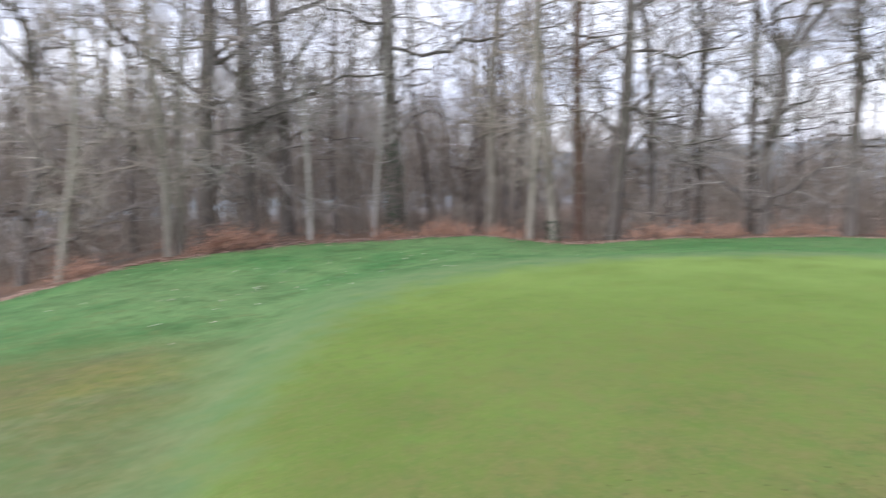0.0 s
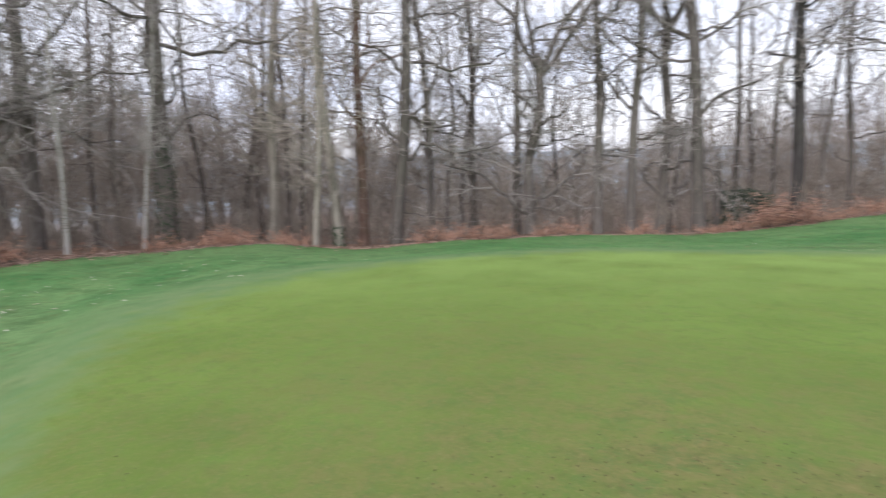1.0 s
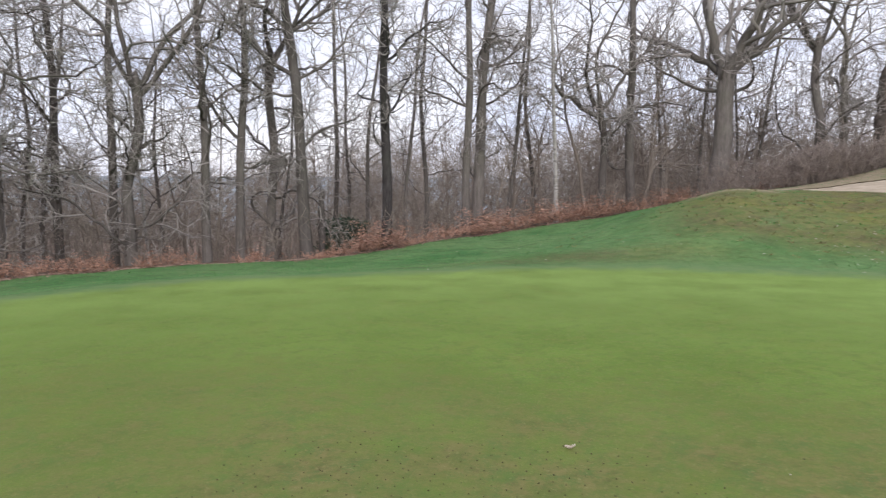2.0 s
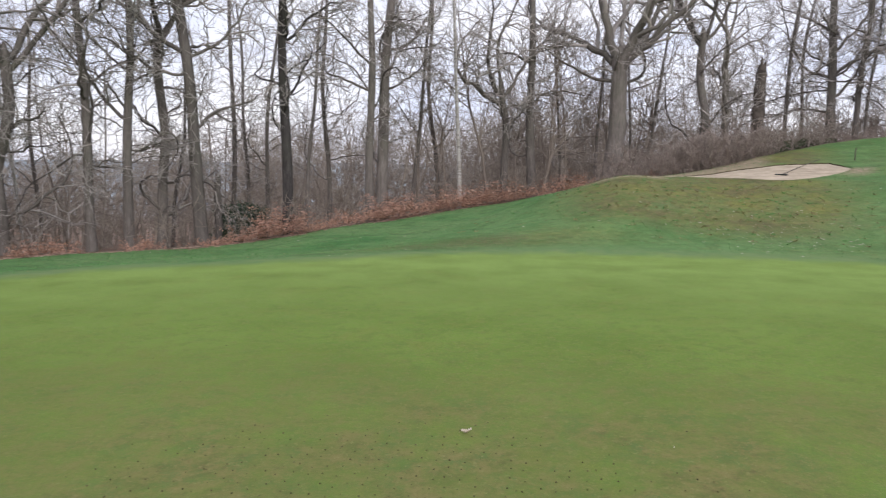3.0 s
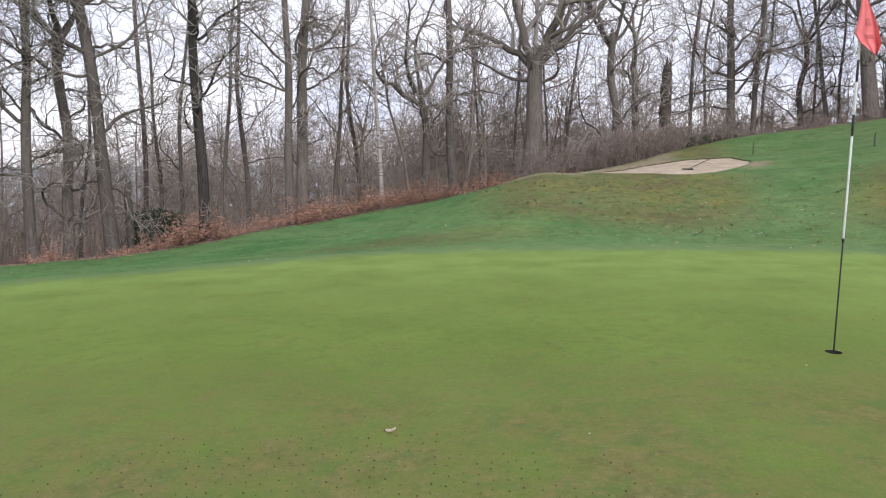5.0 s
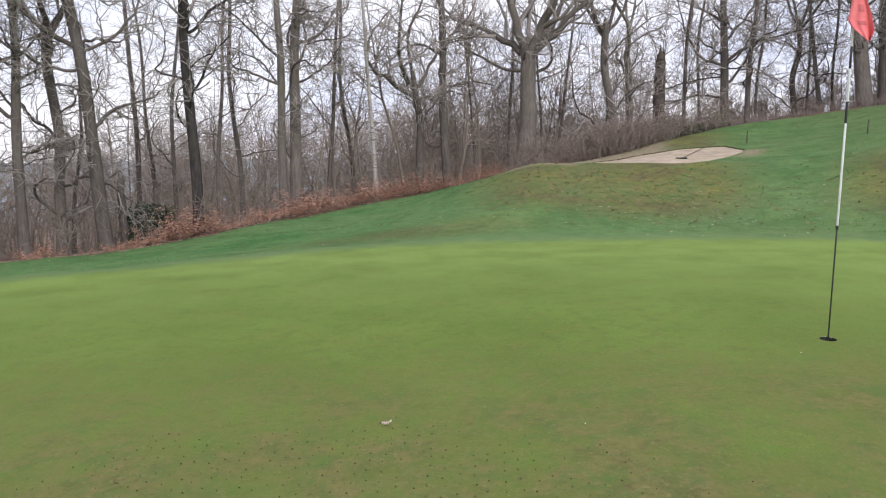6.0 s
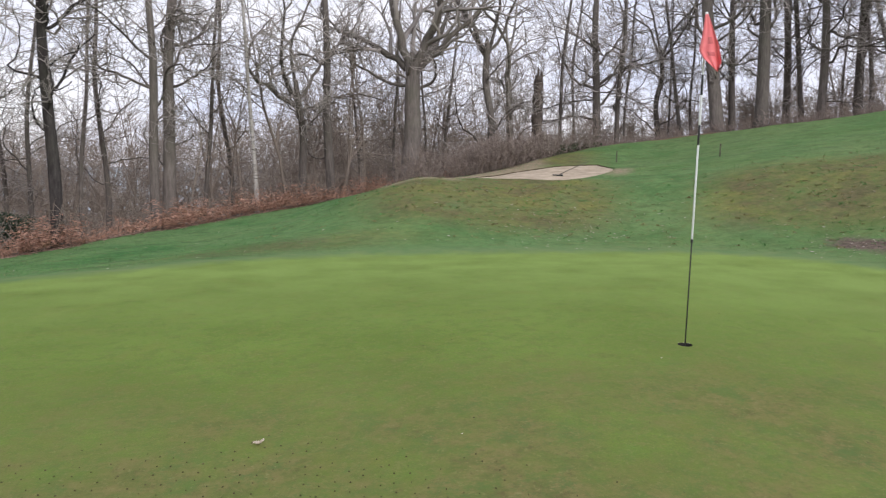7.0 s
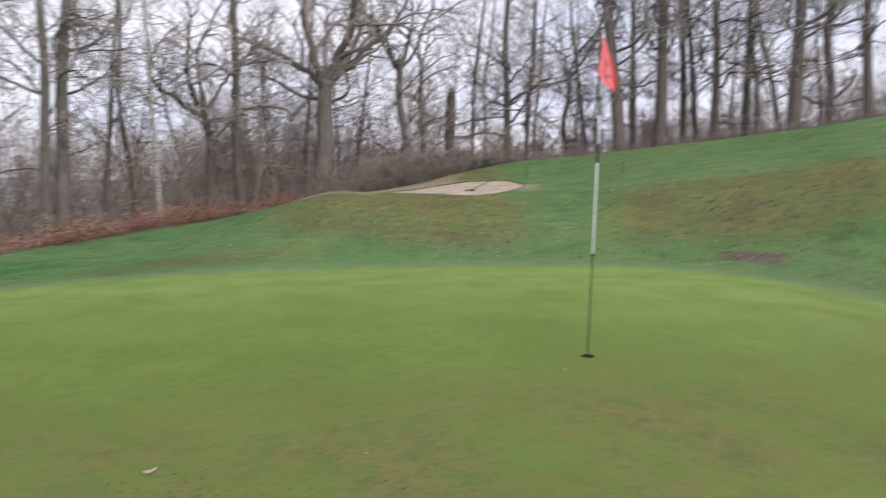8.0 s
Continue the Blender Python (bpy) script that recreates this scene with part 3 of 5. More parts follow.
def bare_tree(seed, r, tall, clear, limbs, twigs, bark, crook=0.26, fork=0, low=0, name="bare_tree", drop=0.0, reach=1.0, slim=1.0, ways=None,
              boughs=(), branches=8, fine=2, sway=1.0, tip=0.0065, spray=None, label="leafless oak with crooked grey-brown limbs and fine twigs"):
    """A leafless tree at the origin: trunk, limbs and a crown of branches and fine twigs. boughs: chosen limbs, each by its height on the trunk,
    its way (right, back, up), its length and how thick it is beside the trunk."""
    rng = np.random.default_rng(seed)
    tree = new(name)
    tagged(tree, label, "tree", "trees of the wood")
    n = 22
    top = fork if fork else tall
    f = np.arange(n + 1) / n
    ph = rng.uniform(0, 6.28, 4)
    bow = sway * 0.011 * tall * np.minimum(1, 2.2 * f)
    x = bow * (np.sin(4.1 * f + ph[0]) - math.sin(ph[0])) + 0.35 * bow * np.sin(11 * f + ph[1])
    y = bow * (np.sin(3.7 * f + ph[2]) - math.sin(ph[2])) + 0.35 * bow * np.sin(10 * f + ph[3])
    x, y = x - x[0], y - y[0]
    rad = r * (1 - (0.16 if fork else 0.62) * f ** 1.15) * (1 + 0.22 * np.exp(-f * top / 0.45)) * rng.uniform(0.95, 1.05, n + 1)
    if not fork:
        rad *= np.clip((1.02 - f) / 0.3, 0.05, 1)
    pts = np.concatenate([[[0, 0, -0.45]], np.stack([x, y, f * top], 1)])
    rad = np.concatenate([[r * 1.5], rad])
    fork_at = pts[-1]
    trunk = Soup()
    if fork:
        cap = np.array([fork_at + [0, 0, up] for up in (0.2, 0.36, 0.46)])
        trunk.tube(np.concatenate([pts, cap]), np.concatenate([rad, r * np.array([0.62, 0.36, 0.08])]), 11)
    else:
        trunk.tube(pts, rad, 11)
    part("trunk", trunk.mesh("trunk", bark), tree)

    def on_trunk(h):
        q = np.clip(h / top, 0, 0.97) * n + 1
        i = int(q)
        return pts[i] + (pts[min(i + 1, n + 1)] - pts[i]) * (q - i), rad[i]

    P, D, L, R = [], [], [], []
    if fork:
        spread = ways or [(math.cos(k * 1.57 + rng.uniform(-0.4, 0.4)), math.sin(k * 1.57 + rng.uniform(-0.4, 0.4)), rng.uniform(1.1, 2.4)) for k in range(4)]
        for k, w in enumerate(spread):
            way = unit(np.array(w))
            P.append(fork_at - np.array([0, 0, 0.3 + 0.25 * (k % 2)]) - way * 0.1), D.append(way), L.append((tall - fork) * rng.uniform(0.75, 1.0)), R.append(r * rng.uniform(0.42, 0.6))
    for h, right, back, up, length, thick in boughs:
        p, q = on_trunk(h)
        P.append(p), D.append(unit(np.array((right, back, up)))), L.append(length * 1.15), R.append(max(0.02, q * thick * 0.85))
    mains = len(P)
    for k in range(limbs + low):
        if k < limbs:
            g = clear + (0.97 - clear) * ((k + rng.uniform(0, 0.9)) / limbs) ** 1.3
            ang, ln, th = rng.uniform(0.85, 1.45) - 0.55 * g, rng.uniform(0.19, 0.34) * (1.1 - 0.6 * g), rng.uniform(0.22, 0.42)
        else:
            g, ang, ln, th = clear * rng.uniform(0.35, 1.6), rng.uniform(0.9, 1.6), rng.uniform(0.05, 0.15), rng.uniform(0.10, 0.2)
        p, q = on_trunk(g * top)
        a = k * 2.4 + rng.uniform(-0.6, 0.6)
        P.append(p), D.append(np.array([math.cos(a) * math.sin(ang), math.sin(a) * math.sin(ang), math.cos(ang)])), L.append(tall * ln * reach), R.append(max(0.016, q * th * slim))
    P, D, L, R = np.array(P), np.array(D), np.array(L), np.array(R)
    a, b = slice(0, mains), slice(mains, None)
    lp, lr = grow_many(rng, P[b], D[b], L[b], R[b], 0.013, 13, crook * 0.8, 0.05 - drop, crook * 2.2, 1.1)
    if mains:
        mp, mr = grow_many(rng, P[a], D[a], L[a], R[a], 0.016, 13, crook * 0.55, 0.03, crook * 1.35, 1.2)
        lp, lr = np.concatenate([mp, lp]), np.concatenate([mr, lr])
    for k in range(len(lp)):
        s = Soup()
        s.tube(lp[k], lr[k], 6)
        part("limb", s.mesh("limb", bark), tree)
    crown = Soup()
    bp, br = shoots(rng, lp, lr, branches, 2, (0.55, 1.25), (0.34, 0.68), 0.78, tip + 0.003, 6, crook * 1.0, 0.03 - drop, crook * 2.1, spaced=True, full=2.4 * r / 0.2)
    crown.tubes(bp, br, 3)
    tp, tr = shoots(rng, bp, br, twigs, 1, (0.45, 1.1), (0.36, 0.80), 0.72, tip + 0.001, 3, crook * 1.1, 0.03 - drop, crook * 1.8, 1.6, True)
    crown.tubes(tp, tr, 3)
    up, ur = shoots(rng, tp, tr, fine, 0, (0.4, 1.0), (0.5, 1.0), 0.7, tip * 0.75, 1, crook, 0.03 - drop, most=0.9)
    crown.tubes(up, ur, 3)
    tagged(part("crown", crown.mesh("crown", spray or TWIG), tree), kind="stuff")
    return tree


def put_tree(tree, az, d, turn=0.0, size=1.0, lean=0.0):
    """A copy of a tree at a heading and distance, turned, sized and leaned to the left as seen from the green."""
    s = spot(az, d)
    m = Matrix.Translation(s) @ Matrix.Rotation(radians(az), 4, "Z") @ Matrix.Rotation(radians(-lean), 4, "Y") @ Matrix.Rotation(
        radians(turn), 4, "Z") @ Matrix.Scale(size, 4)
    return copy_thing(tree, m)


def drop_tree(tree):
    for ob in (*tree.children_recursive, tree):
        bpy.data.objects.remove(ob)


OAKS = [bare_tree(11 + i, 0.20, 17.0 + (i % 3), 0.11 + 0.03 * (i % 3), 16 if i % 3 else 7, 5, OAK_BARK, 0.27 + 0.04 * (i % 2), low=3,
                  fork=0 if i % 3 else 6.6 + 0.7 * i) for i in range(6)]
THIN = [bare_tree(21 + i, 0.12, 15.5 + 0.7 * i, 0.15 + 0.04 * i, 9, 4, OAK_BARK, 0.27, low=3, branches=6, fine=1, sway=2.0,
                  label="slim leafless tree standing back in the wood") for i in range(4)]
BIG = [bare_tree(31 + i, 0.29, 17.5, 0.24, 12, 6, OAK_BARK, 0.30, low=7, reach=1.15, boughs=((4.1, -1, 0.1, 0.05, 4.6, 0.26),) if i == 1 else (),
                 label="tall thick leafless oak with a straight grey trunk") for i in range(2)]
PALE = [bare_tree(41 + i, 0.15, 15.5, 0.15, 11, 5, PALE_BARK, 0.24, low=2, spray=PALE_TWIG, fine=2, label="pale grey leafless tree at the edge of the wood") for i in range(2)]
RUST = [bare_tree(51, 0.20, 17.0, 0.22, 13, 5, RUST_BARK, 0.24, label="leafless tree with reddish-brown bark")]
BIRCHES = [bare_tree(61 + i, 0.09, 13.5, 0.32, 15, 5, BIRCH_BARK, 0.16, drop=0.06, slim=0.55, name="birch_tree", reach=0.75, sway=0.7,
                     label="slender leafless birch with white flaking bark") for i in range(2)]
planted = []


def plant(kind, az, behind, turn, size, lean):
    """One more tree of a kind, so many metres behind the wood's edge."""
    tree = kind[len(planted) % len(kind)]
    planted.append(tree)
    put_tree(tree, az, wood_edge(az) + behind, turn, size, lean)


# trees from the dense corner on the left round to the hill on the right
plant(PALE, 91.8, 0.6, 318, 0.45, -9.1)
plant(PALE, 84.1, 0.8, 130, 0.61, -3.1)
plant(PALE, 83.3, 0.9, 183, 0.45, -6.5)
plant(OAKS, 94.3, 3.0, 353, 0.51, -7.1)
plant(THIN, 89.4, 5.0, 333, 0.68, -4.1)
plant(THIN, 86.7, 6.0, 271, 0.69, -2.6)
plant(BIRCHES, 72.9, 0.6, 14, 0.51, -2.5)
plant(BIRCHES, 67.6, 1.2, 238, 0.46, -6.4)
plant(OAKS, 74.8, 4.0, 127, 0.92, -2.6)
plant(THIN, 76.8, 9.0, 332, 0.81, -3.4)
plant(THIN, 70.8, 8.0, 80, 0.78, -1.5)
plant(OAKS, 65.7, 3.0, 57, 1.04, -1.3)
plant(THIN, 62.8, 7.0, 190, 0.66, 0.4)
plant(THIN, 59.9, 9.0, 240, 0.64, -5.0)
plant(PALE, 57.6, 3.0, 126, 0.80, -4.4)
plant(THIN, 55.2, 6.0, 194, 0.62, -0.2)
plant(PALE, 54.2, 0.7, 278, 0.48, -4.1)
plant(PALE, 52.2, 1.2, 52, 0.72, 2.6)
plant(RUST, 50.1, 2.0, 293, 0.63, -1.2)
plant(OAKS, 47.4, 1.5, 6, 0.76, -6.7)
plant(THIN, 44.2, 3.0, 110, 0.85, -0.8)
plant(THIN, 42.9, 7.0, 208, 0.59, 0.1)
plant(OAKS, 40.6, 4.0, 143, 0.58, 0.0)
plant(OAKS, 36.9, 3.0, 93, 0.55, -1.1)
plant(OAKS, 35.8, 2.0, 199, 0.68, -0.9)
plant(BIRCHES, 34.5, 3.0, 81, 0.47, 2.7)
plant(THIN, 98.0, 8.1, 278, 0.65, 2.5)
plant(THIN, 95.5, 10.3, 297, 0.62, -2.9)
plant(THIN, 90.5, 13.5, 132, 0.64, -1.8)
plant(THIN, 87.5, 12.5, 276, 0.72, -0.1)
plant(THIN, 81.0, 11.8, 77, 0.68, -2.1)
plant(THIN, 77.5, 14.3, 199, 0.69, 1.0)
plant(THIN, 69.2, 6.6, 302, 0.61, 1.7)
plant(THIN, 61.5, 13.9, 218, 0.60, 1.8)
plant(THIN, 58.6, 10.0, 68, 0.73, -2.4)
plant(THIN, 56.3, 7.2, 111, 0.69, 1.0)
plant(THIN, 41.7, 8.5, 310, 0.67, -2.0)
plant(THIN, 33.2, 12.4, 108, 0.66, 2.9)
plant(OAKS, 30.1, 2.0, 36, 0.59, 0.6)
plant(OAKS, 25.1, 3.0, 67, 0.67, -2.9)
plant(THIN, 24.3, 7.0, 0, 0.53, -2.8)
plant(THIN, 17.0, 6.0, 107, 0.64, -1.8)
plant(THIN, 13.7, 6.0, 84, 0.64, -2.7)
plant(THIN, 4.8, 5.0, 160, 0.68, -1.1)
plant(BIRCHES, 0.7, 2.0, 101, 0.82, 2.3)
plant(THIN, -7.8, 7.0, 320, 0.60, 0.8)
plant(THIN, -10.6, 6.0, 104, 0.65, -1.2)
plant(THIN, -13.3, 8.0, 93, 0.57, 2.1)
plant(OAKS, -18.9, 4.0, 353, 0.82, 0.8)
plant(OAKS, -29.2, 4.0, 152, 0.64, 0.5)
plant(THIN, -29.8, 5.0, 11, 0.63, 0.5)
plant(THIN, -14.6, 8.3, 191, 0.64, -1.9)
plant(THIN, -24.6, 6.4, 283, 0.81, 1.2)
plant(THIN, -25.7, 9.6, 86, 0.76, -0.3)
plant(THIN, -33.2, 6.7, 302, 0.59, 1.1)
plant(THIN, -41.4, 9.9, 52, 0.81, -1.8)
plant(THIN, 2.6, 7.1, 215, 0.80, 1.6)
plant(THIN, 11.9, 7.0, 2, 0.80, -2.7)
plant(THIN, 18.6, 7.9, 251, 0.61, -1.6)
plant(THIN, 19.8, 9.7, 57, 0.82, -3.0)
plant(OAKS, -32.4, 4.0, 212, 0.68, 3.3)
plant(OAKS, -34.2, 3.0, 84, 0.54, 9.6)
plant(THIN, -34.9, 6.0, 74, 0.61, 2.2)
plant(BIG, -36.9, 1.5, 169, 1.03, 7.8)
plant(OAKS, -37.9, 4.0, 154, 0.85, 3.0)
plant(BIG, -39.9, 1.0, 308, 0.97, -0.2)
plant(THIN, -42.7, 5.0, 300, 1.07, 7.1)
plant(OAKS, -43.9, 4.0, 1, 1.0, 0.5)
plant(THIN, -45.3, 9.0, 305, 0.56, 5.2)
plant(THIN, -47.0, 6.0, 347, 0.91, 1.6)
plant(THIN, -48.6, 8.0, 173, 1.03, 10.2)
plant(BIG, -49.5, 2.0, 158, 1.02, 1.0)
plant(THIN, -51.1, 8.0, 181, 0.71, 0.2)
plant(OAKS, -54.3, 3.0, 156, 1.05, 5.3)
plant(OAKS, -46.2, 6.0, 40, 1.05, 2.0)
plant(OAKS, -51.8, 5.5, 210, 1.0, 1.0)
plant(OAKS, -41.6, 7.0, 300, 0.95, 1.5)

# trees that show their own limbs: heading, metres behind the wood's edge, lean, then the tree
CHOSEN = [
    (27.5, 2.2, -0.5, dict(seed=101, r=0.125, tall=11.0, clear=0.22, limbs=9, boughs=((3.3, -1, -0.1, 0.55, 3.2, 0.55), (4.6, -1, 0.2, 0.3, 2.2, 0.4),
        (4.2, 0.9, 0.1, 0.7, 2.0, 0.4), (2.4, 0.8, 0, 0.35, 1.4, 0.25)))),
    (22.1, 1.5, 2.5, dict(seed=102, r=0.168, tall=11.5, clear=0.40, limbs=6, boughs=((5.0, -1, 0.1, 0.65, 2.8, 0.62), (4.5, -1, -0.2, 0.02, 2.2, 0.36),
        (4.9, 1, 0.1, -0.10, 2.8, 0.38), (3.0, 0.8, 0.2, 0.9, 1.9, 0.4), (6.2, -0.6, 0, 0.8, 2.6, 0.6), (6.1, 0.7, 0.2, 0.6, 2.6, 0.55)))),
    (15.3, 1.6, -1.3, dict(seed=103, r=0.156, tall=11.5, clear=0.3, limbs=8, bark=DARK_BARK, label="leafless oak with wet blackened bark",
        boughs=((4.7, -0.55, 0.1, 1, 2.6, 0.5), (3.8, 0.8, 0.1, 0.8, 1.9, 0.38), (2.8, -0.8, 0, 0.7, 1.2, 0.3), (5.4, 0.8, 0, 0.7, 2.4, 0.5)))),
    (8.4, 2.5, 1.4, dict(seed=104, r=0.146, tall=11.5, clear=0.3, limbs=8, boughs=((4.2, -1, 0.1, 0.25, 2.3, 0.45), (5.0, -0.7, -0.1, 0.8, 2.4, 0.4),
        (3.2, 0.7, 0.2, 0.5, 1.3, 0.3)))),
    (7.5, 3.0, -1.9, dict(seed=105, r=0.205, tall=12.5, clear=0.36, limbs=9, boughs=((5.2, -0.7, 0.1, 0.8, 2.4, 0.4), (5.6, 0.9, 0.1, 0.5, 2.6, 0.45),
        (3.0, 0.6, 0.3, 0.6, 1.1, 0.2), (4.4, 0.9, -0.3, 0.3, 1.8, 0.3)))),
    (-2.9, 3.0, 0.3, dict(seed=106, r=0.15, tall=10.0, clear=0.6, limbs=5, fork=4.2, ways=((-0.7, 0.1, 1.1), (0.75, -0.1, 1.2), (0.1, 0.5, 1.6), (-1.2, -0.3, 0.5)))),
    (-5.4, 3.0, 2.4, dict(seed=107, r=0.18, tall=12.0, clear=0.3, limbs=9, boughs=((5.2, -0.9, 0.1, 0.5, 2.8, 0.45), (4.0, 0.9, 0.2, 0.25, 2.0, 0.35),
        (5.6, 0.8, 0, 0.9, 2.6, 0.5), (3.2, -0.8, 0.2, 0.4, 1.5, 0.3)))),
    (-20.2, 6.0, 2.3, dict(seed=108, r=0.17, tall=11.0, clear=0.5, limbs=6, bark=PALE_BARK, label="pale grey leafless tree bending to one side", fork=4.4,
        ways=((0.75, 0.1, 1.1), (-0.4, 0.2, 1.5)))),
    (-27.6, 5.0, 1.5, dict(seed=109, r=0.20, tall=13.0, clear=0.2, limbs=9, twigs=7, branches=9, label="broad leafless oak with low spreading limbs",
        boughs=((1.6, -1, 0.1, 0.35, 4.2, 0.4), (2.2, 1, 0.1, 0.6, 4.2, 0.45), (3.0, -0.9, 0.2, 0.7, 4.6, 0.5), (3.2, 0.8, -0.3, 0.8, 4.2, 0.5),
                (3.6, -0.4, 0.4, 1, 4.6, 0.5), (2.6, -1, -0.4, 0.12, 3.6, 0.3), (4.2, 0.5, 0.2, 1, 4.6, 0.5)))),
    (81.2, 2.6, -3.0, dict(seed=110, r=0.21, tall=12.0, clear=0.22, limbs=9, boughs=((2.6, 1, 0.1, 0.25, 3.0, 0.36), (3.4, -0.9, 0.1, 0.5, 2.6, 0.4),
        (4.2, 1, -0.2, 0.5, 3.0, 0.42), (1.9, 0.9, 0.2, 0.02, 1.8, 0.22)))),
    (77.8, 3.2, -2.6, dict(seed=111, r=0.165, tall=12.0, clear=0.2, limbs=9, boughs=((3.2, 1, -0.1, 0.45, 3.2, 0.5), (4.0, -0.8, 0.1, 0.7, 2.8, 0.45),
        (2.2, 0.8, 0.1, 0.1, 2.0, 0.25)))),
]
for az, behind, lean, made in CHOSEN:
    made = dict(dict(twigs=5, bark=OAK_BARK, crook=0.30, low=4, tip=0.0046), **made)
    tree = bare_tree(made.pop("seed"), **made)
    put_tree(tree, az, wood_edge(az) + behind, 0, 1.0, lean)
    drop_tree(tree)

# the great forked oak behind the bunker, and the broken snag beside it
forked = bare_tree(77, 0.36, 13.4, 0.75, 4, 5, OAK_BARK, 0.25, fork=5.0, name="forked_oak", branches=8, tip=0.006, sway=0.5,
                   ways=((-0.95, 0.1, 1.05), (0.8, 0.1, 1.15), (-0.22, 0.3, 2.0), (0.22, -0.3, 2.1), (0.2, 0.9, 1.0)),
                   boughs=((4.1, -1, -0.1, 0.04, 3.4, 0.30), (3.6, 0.9, 0.3, 0.3, 2.0, 0.16)),
                   label="massive leafless oak forking into heavy crooked limbs")
put_tree(forked, -12.0, wood_edge(-12.0) + 3.0, 0, 1.0, 0.5)
for kind in (OAKS, THIN, BIG, PALE, RUST, BIRCHES, [forked]):
    for tree in kind:
        drop_tree(tree)


def make_snag(az, d, wide, tall, material, label, seed):
    """A dead trunk, broken off."""
    rng = np.random.default_rng(seed)
    s = Soup()
    p = [(0.02 * math.sin(2 * k), 0.03 * math.cos(3 * k), 0.35 * k - 0.3) for k in range(12)]
    r = [0.40, 0.31, 0.24, 0.21, 0.26, 0.22, 0.27, 0.20, 0.25, 0.18, 0.22, 0.12]
    s.tube(p, r, 10)
    stubs = []
    for a, l in ((0.3, 0.55), (2.2, 0.35), (4.0, 0.7)):
        q = np.array(p[10]) + [0.11 * math.cos(a), 0.11 * math.sin(a), 0]
        stubs.append((np.array([q, q + [0.02, 0, l * 0.6], q + [0.03, 0.02, l]]), np.array([0.09, 0.06, 0.01])))
    for k in range(9):
        lp, lr = grow(rng, np.array(p[3 + k % 8]), side_way(rng, np.array([0, 0, 1.0]), 1.1), 0.5, 0.03, 0.008, 4, 0.3, 0.05)
        stubs.append((lp, lr))
    snag = new("broken_trunk")
    tagged(snag, label, "dead tree")
    part("trunk", s.mesh("trunk", material), snag)
    for lp, lr in stubs:
        t = Soup()
        t.tube(lp, lr, 5)
        part("stub", t.mesh("stub", material), snag)
    snag.matrix_basis = Matrix.Translation(spot(az, d)) @ Matrix.Diagonal((wide, wide * 0.95, tall, 1))


make_snag(-22.7, 29.8, 1.0, 1.05, ROTTEN_WOOD, "broken dead tree trunk, dark and rotten, with stubs", 5)
make_snag(20.8, wood_edge(20.8) + 2.6, 0.45, 0.55, OAK_BARK, "short broken grey-brown tree stump among the oaks", 6)


# ---------------------------------------------------------------- the deep wood, brushwood, bracken
def thicket(name, label, seed, az, d, tall, thick, per, twigs, reach, wide, material, fine=0.0055):
    """Many small bare trees or shrubs as one mass: stems, side shoots and twigs."""
    rng = np.random.default_rng(seed)
    n = len(az)
    x, y = -d * np.sin(np.radians(az)), d * np.cos(np.radians(az))
    p = np.stack([x, y, height(x, y) - 0.1], 1)
    way = norm(np.concatenate([rng.normal(0, wide, (n, 2)), np.ones((n, 1))], 1))
    s = Soup()
    tp, tr = grow_many(rng, p, way, tall, rng.uniform(0.5, 1.3, n) * thick, 0.008, 5, 0.13, 0.08)
    s.tubes(tp, tr, 3)
    bp, br = shoots(rng, tp, tr, per, 1, (0.5, 1.25), reach, 0.6, fine + 0.001, 2, 0.28, 0.05)
    s.tubes(bp, br, 3)
    if twigs:
        fp, fr = shoots(rng, bp, br, twigs, 0, (0.4, 1.2), (0.5, 1.0), 0.9, fine, 1, 0.2, 0.02)
        s.tubes(fp, fr, 3)
    tagged(new(name, s.mesh(name, material)), label, "woodland", kind="stuff")


